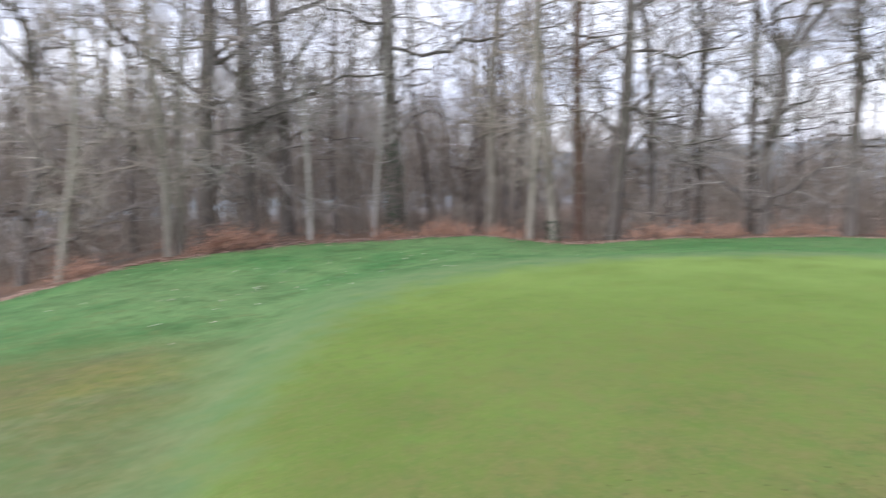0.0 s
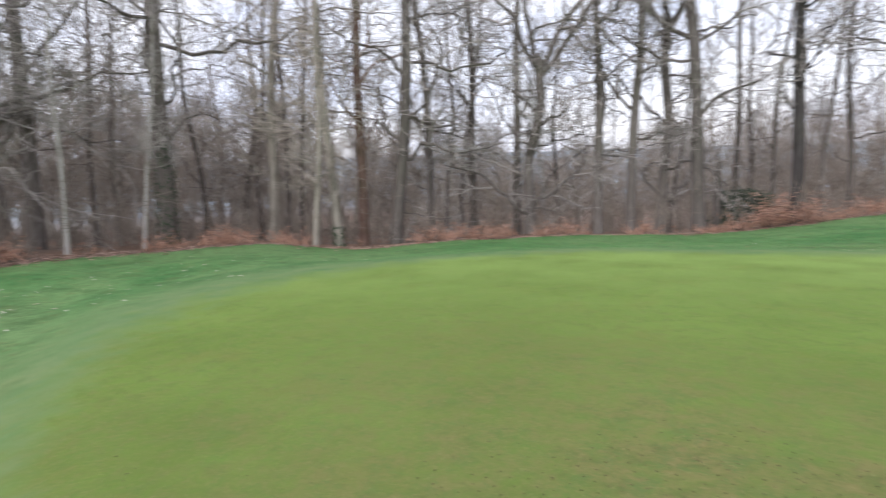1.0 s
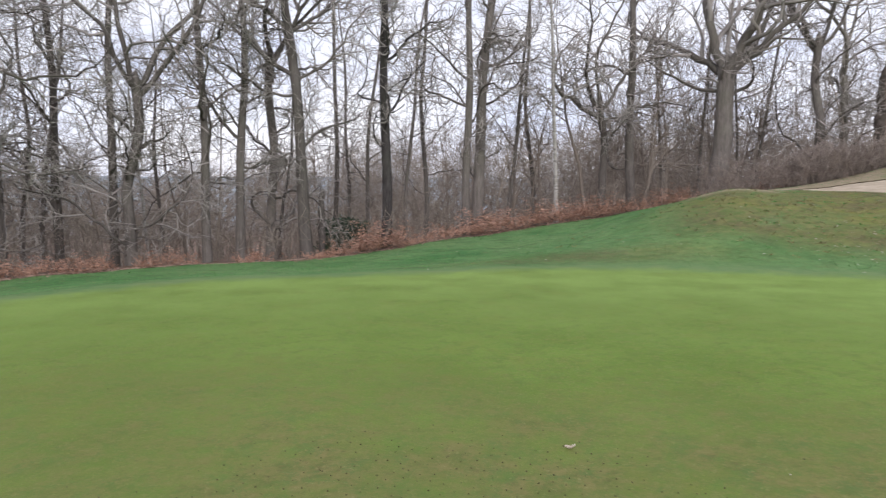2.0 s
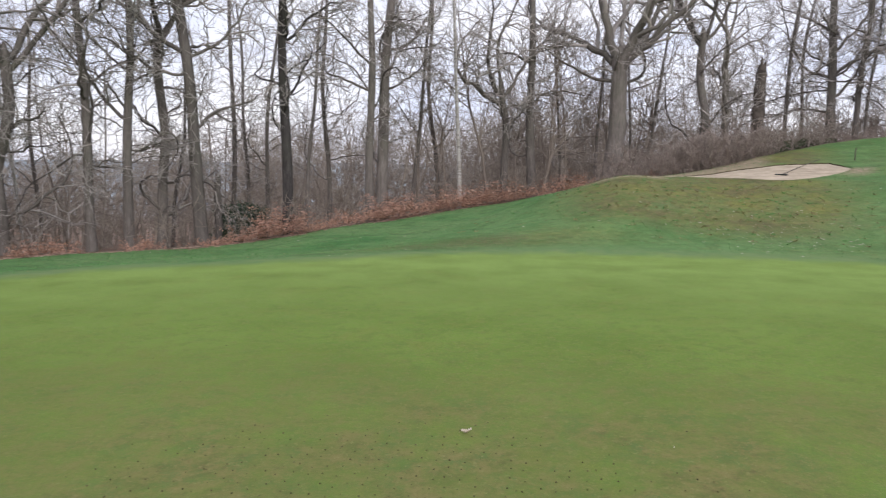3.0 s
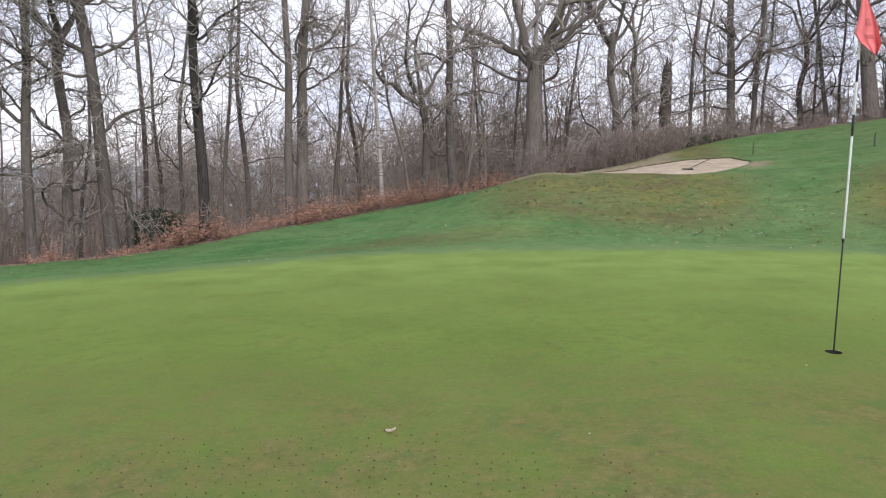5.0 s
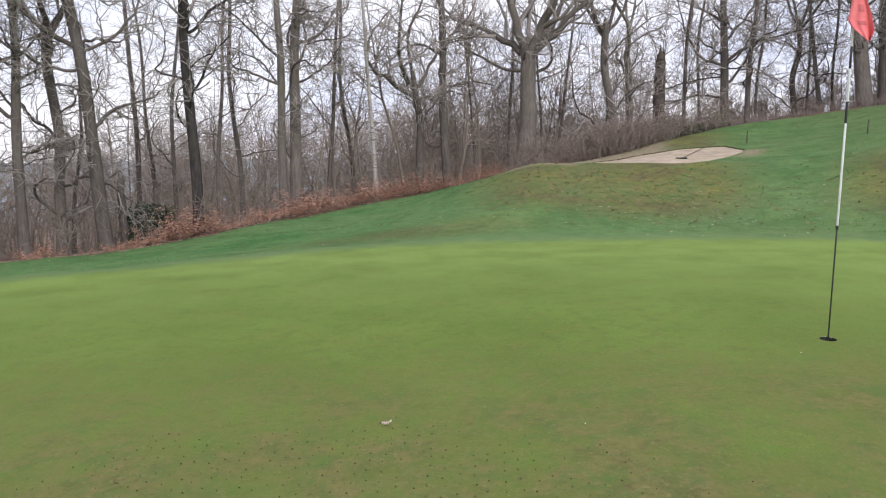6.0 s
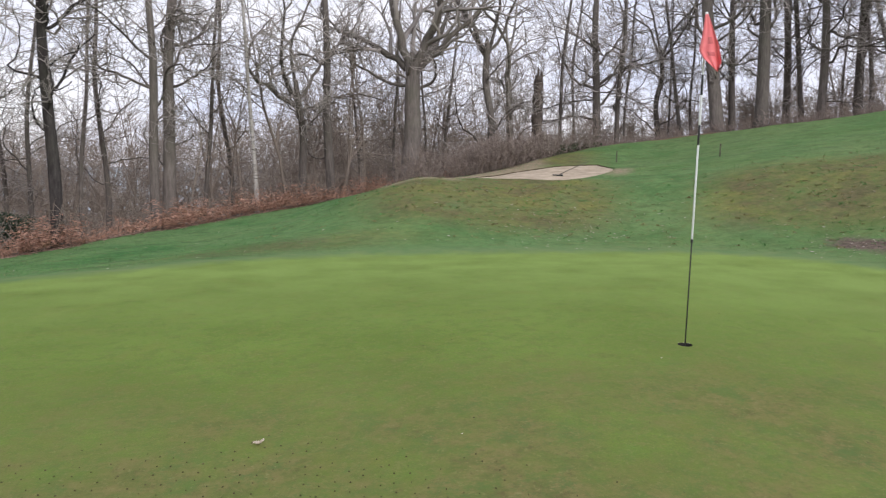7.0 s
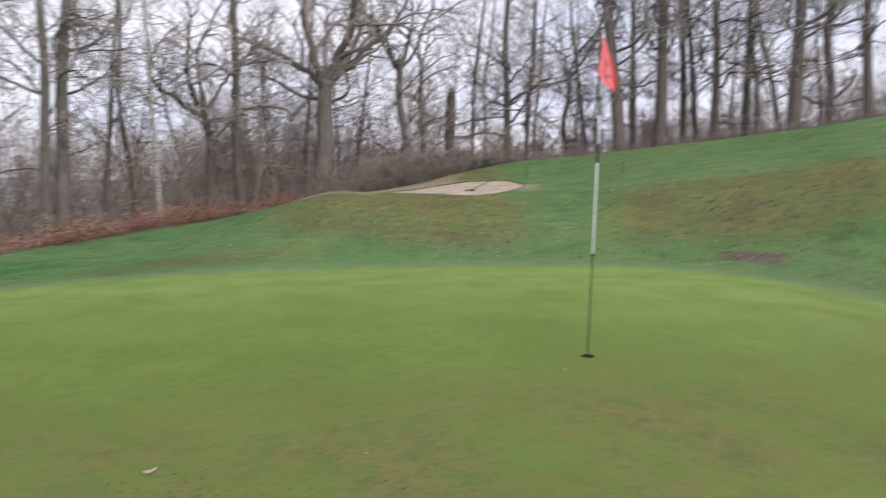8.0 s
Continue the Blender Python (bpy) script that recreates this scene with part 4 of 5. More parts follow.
def make_deep_wood():
    rng = np.random.default_rng(8)
    # thin young stems just inside the wood
    az = np.concatenate([rng.uniform(-60, 104, 250), rng.uniform(38, 104, 190)])
    az = az[(az > -20) | (rng.random(len(az)) > 0.5)]
    d = around(WOOD_D, az) + 4 + 22 * rng.random(len(az))
    thicket("young_trees", "thin bare young trees inside the wood", 81, az, d, rng.uniform(4, 9, len(az)), 0.045, 15, 2, (0.10, 0.28), 0.05, FAR_BRUSH)
    # slender trees that fill the gaps behind the great oak
    az = rng.uniform(-24, 0, 80)
    d = around(WOOD_D, az) + 3 + 24 * rng.random(len(az))
    thicket("slender_trees", "slender bare trees with fine twigs behind the great oak", 83, az, d, rng.uniform(5, 10, len(az)), 0.06, 18, 3, (0.12, 0.32), 0.06, FAR_BRUSH, fine=0.007)
    # the wooded slope behind, whose crowns make a brown haze
    az = np.concatenate([rng.uniform(-17, 45, 600), rng.uniform(-26, -2, 140), rng.uniform(45, 104, 480), rng.uniform(-40, -17, 60)])
    d = 44 + 34 * rng.random(len(az)) - 12 * (az > 45)
    x, y = -d * np.sin(np.radians(az)), d * np.cos(np.radians(az))
    crest = np.interp(az, [-40, -17, -8, 4, 14, 22, 28, 34, 40, 46, 60, 104], [0.03, 0.062, 0.060, 0.060, 0.046, 0.026, 0.008, -0.014, -0.004, 0.014, 0.085, 0.12])
    top = 1.4 + d * crest * rng.uniform(0.62, 1.06, len(az)) - height(x, y)
    thicket("wooded_slope", "dense brown-grey winter wood on the slope behind", 82, az, d, np.clip(top, 2.5, 12), 0.07, 14, 3, (0.16, 0.34), 0.06, FAR_BRUSH, fine=0.010)
    # and behind the brow of the hill
    az = rng.uniform(-66, -27, 260)
    d = around(WOOD_D, az) + 7 + 20 * rng.random(len(az))
    x, y = -d * np.sin(np.radians(az)), d * np.cos(np.radians(az))
    crest = np.interp(az, [-66, -48, -34, -27], [0.165, 0.135, 0.105, 0.072])
    thicket("wooded_brow", "grey-brown leafless scrub behind the brow of the hill", 84, az, d, np.clip(1.4 + d * crest * rng.uniform(0.75, 1.05, len(az)) - height(x, y), 0.8, 6), 0.05, 12, 3, (0.18, 0.36), 0.08, FAR_BRUSH, fine=0.009)


def make_brush():
    rng = np.random.default_rng(9)
    az = rng.uniform(-64, 100, 1250)
    d = around(WOOD_D, az) + 0.9 + 15 * rng.random(len(az)) ** 1.4
    tall = rng.uniform(0.4, 1.7, len(az)) * np.where(az < -28, 0.45, 1.0)
    thicket("undergrowth", "tangled leafless undergrowth beneath the trees", 91, az, d, tall, 0.010, 5, 2, (0.25, 0.55), 0.35, UNDER)
    az = rng.uniform(-60, -26, 520)
    d = around(WOOD_D, az) - 0.4 + 4 * rng.random(len(az)) ** 1.3
    thicket("low_brush", "low brown brushwood along the top of the bank", 93, az, d, 0.12 + 0.6 * rng.random(len(az)) ** 2, 0.008, 5, 2, (0.3, 0.6), 0.5, RED_BRUSH)
    # the thick brush beside the bunker
    az = np.concatenate([rng.uniform(-27.5, -11, 420), rng.normal(-20.0, 1.9, 330)])
    d = around(WOOD_D, az) - 0.8 + 6 * rng.random(len(az))
    d[420:] = around(WOOD_D, az[420:]) - 0.9 + 2.2 * rng.random(330)
    thicket("brush_bank", "dense reddish-brown leafless brushwood behind the bunker", 92, az, d, np.concatenate([0.3 + 1.3 * rng.random(420) ** 1.6, rng.uniform(0.45, 1.2, 330)]), 0.010, 6, 3, (0.2, 0.5), 0.25, RED_BRUSH)


def make_bracken():
    """Dead rust-brown fronds along the edge of the wood."""
    rng = np.random.default_rng(10)
    s = Soup()
    count = 0
    while count < 3700:
        az = rng.uniform(-17, 98)
        lump = min(1.0, max(0.0, 0.5 + 1.1 * noise.noise(Vector((az * 0.33, 0.7, 0.2))) + 0.8 * math.exp(-((az - 79.5) / 3.0) ** 2) + 0.4 * math.exp(-((az - 3.0) / 7.0) ** 4)))
        thick = 1.0 if az < 20 else 0.55
        if 17.6 < az < 22:
            lump *= 0.3
        if rng.random() > (0.2 + 0.8 * lump if az < 22 else 0.8 * lump - 0.22):
            continue
        d = wood_edge(az) + 0.05 + (0.7 + 2.6 * lump) * thick * rng.random() ** 1.3
        base = np.array(spot(az, d))
        n = 7
        length = rng.uniform(0.16, 0.62) * (0.45 + 0.95 * lump) * (1.0 if az < 20 else 0.6)
        turn = rng.uniform(0, 2 * math.pi)
        out = np.array([math.cos(turn), math.sin(turn), 0])
        side = np.array([-math.sin(turn), math.cos(turn), 0])
        q = np.linspace(0.25, 1, n)
        arch = rng.uniform(0.5, 1.1)
        spine = base + np.outer(np.sin(q * arch) * length, out) + np.outer(np.sin(q * rng.uniform(1.3, 2.8)) * length * rng.uniform(0.3, 1.15), [0, 0, 1])
        wid = rng.uniform(0.18, 0.36) * length * (1.08 - q) + 0.008
        for sgn in (-1, 1):
            tip = spine + sgn * wid[:, None] * side + wid[:, None] * 0.4 * out + rng.normal(0, 0.02, (n, 3)) - [0, 0, 0.02]
            mid = (spine + tip) / 2
            v = np.stack([spine, mid + 0.16 * wid[:, None] * out + [0, 0, .008], tip, mid - 0.16 * wid[:, None] * out], 1).reshape(-1, 3)
            s.add(v, np.arange(n * 4).reshape(-1, 4))
        count += 1
    ob = new("dead_bracken", s.mesh("dead_bracken", BRACKEN, False))
    tagged(ob, "rust-brown collapsed dead bracken along the wood's edge", "bracken", kind="stuff")


make_deep_wood()
make_brush()
make_bracken()


def leaf_cloud(rng, s, centre, size, count, leaf):
    c = np.array(centre)
    for k in range(count):
        v = unit(rng.normal(0, 1, 3)) * rng.random() ** 0.4
        p = c + v * size
        a, b = unit(rng.normal(0, 1, 3)), unit(rng.normal(0, 1, 3))
        b = unit(np.cross(a, b))
        l = leaf * rng.uniform(0.6, 1.3)
        s.add([p - a * l, p + b * l * 0.45, p + a * l, p - b * l * 0.45], [[0, 1, 2, 3]])


def make_holly(az, d, wide, tall, seed, clumps, label="dark evergreen holly bush under bare trees", leaf=HOLLY):
    rng = np.random.default_rng(seed)
    s, t = Soup(), Soup()
    for k in range(7):
        off = rng.normal(0, 0.5, 2) * wide
        tp, tr = grow(rng, np.array([0, 0, -0.05]), unit(np.array([*off, tall])), tall * 0.8, 0.025, 0.008, 5, 0.15, 0.05)
        t.tube(tp, tr, 5)
    for k in range(clumps):
        c = (rng.normal(0, 0.42) * wide, rng.normal(0, 0.42) * wide, rng.uniform(0.1, 0.95) * tall)
        leaf_cloud(rng, s, c, np.array([0.28, 0.28, 0.2]) * wide, 60, 0.05)
    bush = new("holly_bush")
    tagged(bush, label, "bush")
    part("stems", t.mesh("stems", OAK_BARK), bush)
    part("leaves", s.mesh("leaves", leaf, False), bush)
    bush.matrix_basis = Matrix.Translation(spot(az, d))


def make_ivy(az, behind, tall, r, seed):
    rng = np.random.default_rng(seed)
    s, t = Soup(), Soup()
    for k in range(5):
        a0 = rng.uniform(0, 6.28)
        q = np.linspace(0, 1, 14)
        t.tube(np.stack([(r + 0.01) * np.cos(a0 + 0.8 * np.sin(3 * q)), (r + 0.01) * np.sin(a0 + 0.8 * np.sin(3 * q)), tall * q - 0.05], 1), np.full(14, 0.010), 4)
    for k in range(int(340 * tall)):
        a, z = rng.uniform(0, 6.28), tall * rng.random() ** 1.3
        c = np.array([math.cos(a), math.sin(a), 0]) * (r + rng.uniform(0.01, 0.07)) + [0, 0, z]
        u = unit(np.array([-math.sin(a), math.cos(a), rng.normal(0, 0.5)]))
        w = unit(np.array([math.cos(a) * 0.5, math.sin(a) * 0.5, -1.0]) + rng.normal(0, 0.2, 3))
        l = rng.uniform(0.025, 0.05)
        s.add([c, c + u * l * 0.7 + w * l * 0.5, c + w * l * 1.6, c - u * l * 0.7 + w * l * 0.5], [[0, 1, 2, 3]])
    ivy = new("ivy")
    tagged(ivy, "dark green ivy climbing a bare trunk", "ivy")
    part("vine", t.mesh("vine", OAK_BARK), ivy)
    tagged(part("leaves", s.mesh("leaves", IVY, False), ivy), kind="stuff")
    ivy.matrix_basis = Matrix.Translation(spot(az, wood_edge(az) + behind))


make_ivy(65.7, 3.0, 2.6, 0.25, 1)
make_ivy(52.2, 1.2, 0.55, 0.10, 2)
make_holly(18.9, wood_edge(18.9) + 3.0, 0.9, 1.12, 3, 50)
for k, (az, wide, tall) in enumerate(((-24.2, 0.5, 0.26), (-25.2, 0.6, 0.30), (-26.3, 0.55, 0.28), (-27.2, 0.45, 0.22))):
    make_holly(az, wood_edge(az) + 0.7, wide, tall, 40 + k, 14, "low dull-green bramble at the wood's edge", DULL_GREEN)


# ---------------------------------------------------------------- bunker
def make_bunker():
    az = np.linspace(TAIL - 0.05, END + 0.05, 110)
    q = np.linspace(0, 1, 26)
    f, b = bunker_front(az), bunker_back(az)
    D = f[None] + (b - f)[None] * q[:, None]
    D[0] -= 0.12
    A = np.tile(az, (len(q), 1))
    x, y = (-D * np.sin(np.radians(A))).ravel(), (D * np.cos(np.radians(A))).ravel()
    sag = np.clip(bunker_mask(x, y) / 0.6, 0, 1)
    rake = 0.010 * np.sin(14 * x + 5 * y) * sag + 0.015 * wiggle(3 * x, 3 * y) * sag
    zz = height(x, y).reshape(D.shape)
    deep = np.clip((b - f) / 2.0, 0, 1)
    z = (zz[1] + 0.012 - 0.035 * (q[:, None] == 0) + (zz[-1] - zz[1] - 0.012 - 0.022 * deep) * q[:, None] - 0.03 * deep * np.sin(np.pi * q[:, None])).ravel() + rake
    nr, nc = D.shape
    i, j = np.meshgrid(np.arange(nr - 1), np.arange(nc - 1), indexing="ij")
    s = Soup()
    s.add(np.stack([x, y, z], 1), np.stack([i * nc + j, i * nc + j + 1, (i + 1) * nc + j + 1, (i + 1) * nc + j], -1).reshape(-1, 4))
    bunker = new("sand_bunker")
    tagged(bunker, "shallow bunker of pale raked sand on a grassy mound", "bunker")
    part("sand", s.mesh("sand", SAND), bunker)
    # the turf's cut edge along the back, its soil darkened for the lip's shadow
    lip = Soup()
    k = np.linspace(TAIL - 1.2, END + 0.3, 170)
    r = bunker_back(k)
    bx, by = -r * np.sin(np.radians(k)), r * np.cos(np.radians(k))
    bz = height(bx, by)
    deep = np.clip((r - bunker_front(k)) / 1.6, 0.05, 1)
    jag = (0.025 * np.sin(k * 9) + 0.015 * np.sin(k * 23)) * deep
    rows = []
    for back, up in ((0.05, -0.25), (0.01, -0.06), (-0.04, 0.006), (0.06, 0.024), (0.62, 0.006)):
        rr = r + back + (jag if back < 0.04 else 0)
        hz = height(-rr * np.sin(np.radians(k)), rr * np.cos(np.radians(k)))
        rows.append(np.stack([-rr * np.sin(np.radians(k)), rr * np.cos(np.radians(k)), hz + up * (deep if up > 0.01 else 1)], 1))
    v = np.concatenate(rows)
    n = len(k)
    i, j = np.meshgrid(np.arange(2), np.arange(n - 1), indexing="ij")
    lip.add(v, np.stack([i * n + j, i * n + j + 1, (i + 1) * n + j + 1, (i + 1) * n + j], -1).reshape(-1, 4))
    part("cut_edge", lip.mesh("cut_edge", SHADED_SOIL), bunker, "soil face under the turf, lip shadow in its dark colour")
    sod = Soup()
    i, j = np.meshgrid(np.arange(2, 4), np.arange(n - 1), indexing="ij")
    sod.add(v, np.stack([i * n + j, i * n + j + 1, (i + 1) * n + j + 1, (i + 1) * n + j], -1).reshape(-1, 4))
    me = sod.mesh("turf_lip", TURF)
    zones(me, v)
    part("turf_lip", me, bunker)


make_bunker()


def make_rake():
    rake = new("bunker_rake")
    tagged(rake, "dark wooden bunker rake lying in the sand", "rake")
    head = spot(-24.6, 20.4, 0.02)
    tip = spot(-27.05, 24.1, 0.12)
    h = Soup()
    h.tube([head, head.lerp(tip, 0.5) + Vector((0, 0, 0.01)), tip], [0.012, 0.012, 0.011], 8)
    part("handle", h.mesh("handle", DARK_WOOD), rake)
    way = (tip - head).normalized()
    side = way.cross(Vector((0, 0, 1))).normalized()
    bm = bmesh.new()
    bmesh.ops.create_cube(bm, size=1.0, matrix=Matrix.Translation(head) @ Matrix((side, way, way.cross(side) * -1)).transposed().to_4x4()
                          @ Matrix.Diagonal((0.32, 0.06, 0.045, 1)))
    bmesh.ops.bevel(bm, geom=bm.edges[:], offset=0.008, segments=2, affect="EDGES")
    bar = part("head", bm_mesh(bm, "head", BLACK_PAINT), rake)
    for k in range(12):
        t = Soup()
        p = head + side * (-0.14 + 0.28 * k / 11)
        t.tube([p, p - way * 0.02 - Vector((0, 0, 0.04)), p - way * 0.025 - Vector((0, 0, 0.075))], [0.009, 0.008, 0.004], 5)
        part("tine", t.mesh("tine", BLACK_PAINT), bar)


make_rake()


def make_post(az, d, tall):
    post = new("marker_post")
    tagged(post, "short dark wooden marker post in the grass", "post", "marker posts")
    s = Soup()
    s.tube([(0, 0, -0.15), (0, 0, tall * 0.5), (0.01, 0, tall - 0.02), (0.01, 0, tall)], [0.021, 0.020, 0.020, 0.012], 8)
    part("shaft", s.mesh("shaft", DARK_WOOD), post)
    post.matrix_basis = Matrix.Translation(spot(az, d))


make_post(-29.3, 25.2, 0.40)
make_post(-37.2, 23.5, 0.42)


# ---------------------------------------------------------------- hole, flagstick and flag
def make_hole():
    cup = new("golf_hole")
    tagged(cup, "golf hole cut in the green with a dark cup", "hole", kind="structure")
    rings_, n = [0.40, 0.30, 0.2, 0.12, 0.075, 0.058, 0.054], 32
    v, f = [], []
    for r in rings_:
        for k in range(n):
            a = 2 * math.pi * k / n
            x, y = HOLE.x + r * math.cos(a), HOLE.y + r * math.sin(a)
            v.append((x, y, H(x, y) + (0.004 if r < 0.35 else -0.004)))
    for i in range(len(rings_) - 1):
        for k in range(n):
            f.append((i * n + k, i * n + (k + 1) % n, (i + 1) * n + (k + 1) % n, (i + 1) * n + k))
    s = Soup()
    s.add(v, f)
    me = s.mesh("turf_round_hole", TURF)
    zones(me, np.array(v))
    part("turf_round_hole", me, cup)
    w = Soup()
    z = HOLE.z + 0.004
    w.tube([(HOLE.x, HOLE.y, z), (HOLE.x, HOLE.y, z - 0.03), (HOLE.x, HOLE.y, z - 0.15)], [0.054, 0.054, 0.054], 32)
    w.tube([(HOLE.x, HOLE.y, z - 0.15), (HOLE.x, HOLE.y, z - 0.151)], [0.054, 0.001], 32)
    part("cup", w.mesh("cup", CUP_MAT), cup)


def make_flag():
    stick = new("flagstick")
    tagged(stick, "black and white banded flagstick with limp red flag in the hole", "flagstick")
    bands = [("black_section", -0.14, 0.77, 0.0052, BLACK_PAINT), ("white_section", 0.77, 1.47, 0.0072, WHITE_PAINT),
             ("black_band", 1.47, 1.61, 0.0080, BLACK_PAINT), ("white_band", 1.61, 1.82, 0.0080, WHITE_PAINT),
             ("black_band", 1.82, 1.96, 0.0078, BLACK_PAINT), ("white_section", 1.96, 2.37, 0.0072, WHITE_PAINT)]
    for name, a, b, r, mat in bands:
        s = Soup()
        s.tube([(0, 0, a), (0, 0, a + 0.002), (0, 0, b - 0.002), (0, 0, b)], [r * 0.9, r, r, r * 0.9], 12)
        part(name, s.mesh(name, mat), stick)
    s = Soup()
    s.tube([(0, 0, 0.765), (0, 0, 0.768), (0, 0, 0.79), (0, 0, 0.793)], [0.007, 0.0095, 0.0095, 0.007], 12)
    part("collar", s.mesh("collar", BLACK_PAINT), stick)
    s = Soup()
    s.tube([(0, 0, 2.365), (0, 0, 2.375), (0, 0, 2.385), (0, 0, 2.39)], [0.008, 0.012, 0.009, 0.001], 12)
    part("finial", s.mesh("finial", WHITE_PAINT), stick)
    stick.matrix_basis = Matrix.Translation(HOLE) @ Matrix.Rotation(radians(-35.9), 4, "Z") @ Matrix.Rotation(radians(0.5), 4, "Y")
    # limp cloth, hanging in folds from the top of the stick
    def cloth(u, v, off=0.0):
        left = np.interp(v, [0, 0.35, 0.66, 0.80, 1.0], [-0.008, -0.018, -0.034, -0.005, 0.075])
        right = np.interp(v, [0, 0.25, 0.55, 0.85, 1.0], [0.012, 0.048, 0.092, 0.118, 0.10])
        x = left + (right - left) * u
        y = -0.018 - 0.05 * v * np.sin(u * 5.2 + 0.6) * (0.4 + u) - 0.02 * np.sin(u * 11 + 2 * v) * v - off
        return np.stack([x, y, 2.37 - 0.375 * v - 0.015 * np.sin(3 * u) * v], -1)

    def sheet(u0, u1, v0, v1, n, off):
        U, V = np.meshgrid(np.linspace(u0, u1, n), np.linspace(v0, v1, n), indexing="ij")
        g = Soup()
        i, j = np.meshgrid(np.arange(n - 1), np.arange(n - 1), indexing="ij")
        g.add(cloth(U.ravel(), V.ravel(), off), np.stack([i * n + j, i * n + j + 1, (i + 1) * n + j + 1, (i + 1) * n + j], -1).reshape(-1, 4))
        return g

    flag = c = part("flag", sheet(0, 1, 0, 1, 28, 0).mesh("flag", FLAG_RED), stick, "limp red nylon golf flag with a dark printed mark")
    m = c.modifiers.new("thickness", "SOLIDIFY")
    m.thickness, m.offset = 0.0016, 0
    part("printed_mark", sheet(0.42, 0.72, 0.40, 0.52, 10, 0.003).mesh("printed_mark", PRINT_INK), flag, "dark printed mark")
    part("printed_mark", sheet(0.38, 0.74, 0.66, 0.73, 10, 0.003).mesh("printed_mark", PRINT_INK), flag, "dark printed mark")
    for zz in (2.34, 2.18, 2.02):
        t = Soup()
        a = np.linspace(0, 2 * np.pi, 13)
        t.tube(np.stack([0.0115 * np.cos(a), 0.0115 * np.sin(a), zz + 0 * a], 1), np.full(13, 0.0025), 5)
        part("tie", t.mesh("tie", WHITE_PAINT), flag)


make_hole()
make_flag()


# ---------------------------------------------------------------- fallen leaves, crumbs, tine holes, grass
def curled_leaf(rng, p, l, up=0.004):
    """Eight corners of a small curled leaf."""
    a = rng.uniform(0, 2 * math.pi)
    d, e = np.array([math.cos(a), math.sin(a), 0]), np.array([-math.sin(a), math.cos(a), 0])
    w, z = l * 0.45, np.array([0, 0, 1.0])
    c = l * rng.uniform(0.1, 0.3)
    return [p - d * l + z * up, p - d * 0.3 * l + e * w + z * c, p + d * 0.5 * l + e * w * 0.8 + z * c, p + d * l + z * (up + c * 0.4),
            p + d * 0.5 * l - e * w * 0.8 + z * c * 0.6, p - d * 0.3 * l - e * w + z * c * 0.8]


def leaf_stuff(name, label, material, spots, size, seed):
    rng = np.random.default_rng(seed)
    s = Soup()
    high = height([q[0] for q in spots], [q[1] for q in spots])
    for (x, y), z in zip(spots, high):
        p = np.array((x, y, z + 0.006))
        v = curled_leaf(rng, p, size * rng.uniform(0.6, 1.4), 0.003)
        s.add(v, [[0, 1, 2, 3], [0, 3, 4, 5]])
    ob = new(name, s.mesh(name, material, False))
    return tagged(ob, label, "leaves", kind="stuff")


def scattered():
    rng = np.random.default_rng(21)
    out = []
    for az, r, sa, sr, n in ((-20, 15.5, 7, 1.6, 130), (-26, 14.4, 3.5, 1.0, 130), (-44, 15.5, 6, 1.8, 120), (76, 10.5, 8, 1.6, 60), (-33, 17.0, 6, 2.5, 35), (5, 14, 12, 2.5, 25), (66, 11.0, 10, 1.6, 22),
                             (-48, 13.8, 3.0, 0.7, 90)):
        for k in range(n):
            a, d = rng.normal(az, sa), rng.normal(r, sr)
            g = float(around(GREEN_D, np.array([a]))[0])
            if d > g + 0.3:
                out.append(polar(a, d))
    return out


leaf_stuff("fallen_leaves", "scattered pale fallen leaves on the rough", PALE_LEAF, scattered(), 0.028, 4)


def make_scrap(az, d, size, seed):
    """One pale curled leaf or scrap on its own."""
    rng = np.random.default_rng(seed)
    s = Soup()
    s.add(curled_leaf(rng, np.array(spot(az, d, 0.004)), size), [[0, 1, 2, 3], [0, 3, 4, 5]])
    ob = new("pale_leaf", s.mesh("pale_leaf", PALE_LEAF, False))
    tagged(ob, "single small whitish dead leaf lying on grass", "leaf", "single pale leaves")
    t = ob.modifiers.new("thickness", "SOLIDIFY")
    t.thickness = 0.001


for k, (az, d, size) in enumerate(((-34.3, 4.78, 0.010), (-20.8, 25.4, 0.07), (-18.0, 3.28, 0.007))):
    make_scrap(az, d, size, 50 + k)


def edge_litter():
    rng = np.random.default_rng(33)
    return [polar(a, wood_edge(a) + rng.normal(0.15, 0.28)) for a in rng.uniform(-22, 96, 3600)]


leaf_stuff("leaf_litter", "drift of dead brown leaves along the wood's edge", LITTER_LEAF, edge_litter(), 0.055, 6)


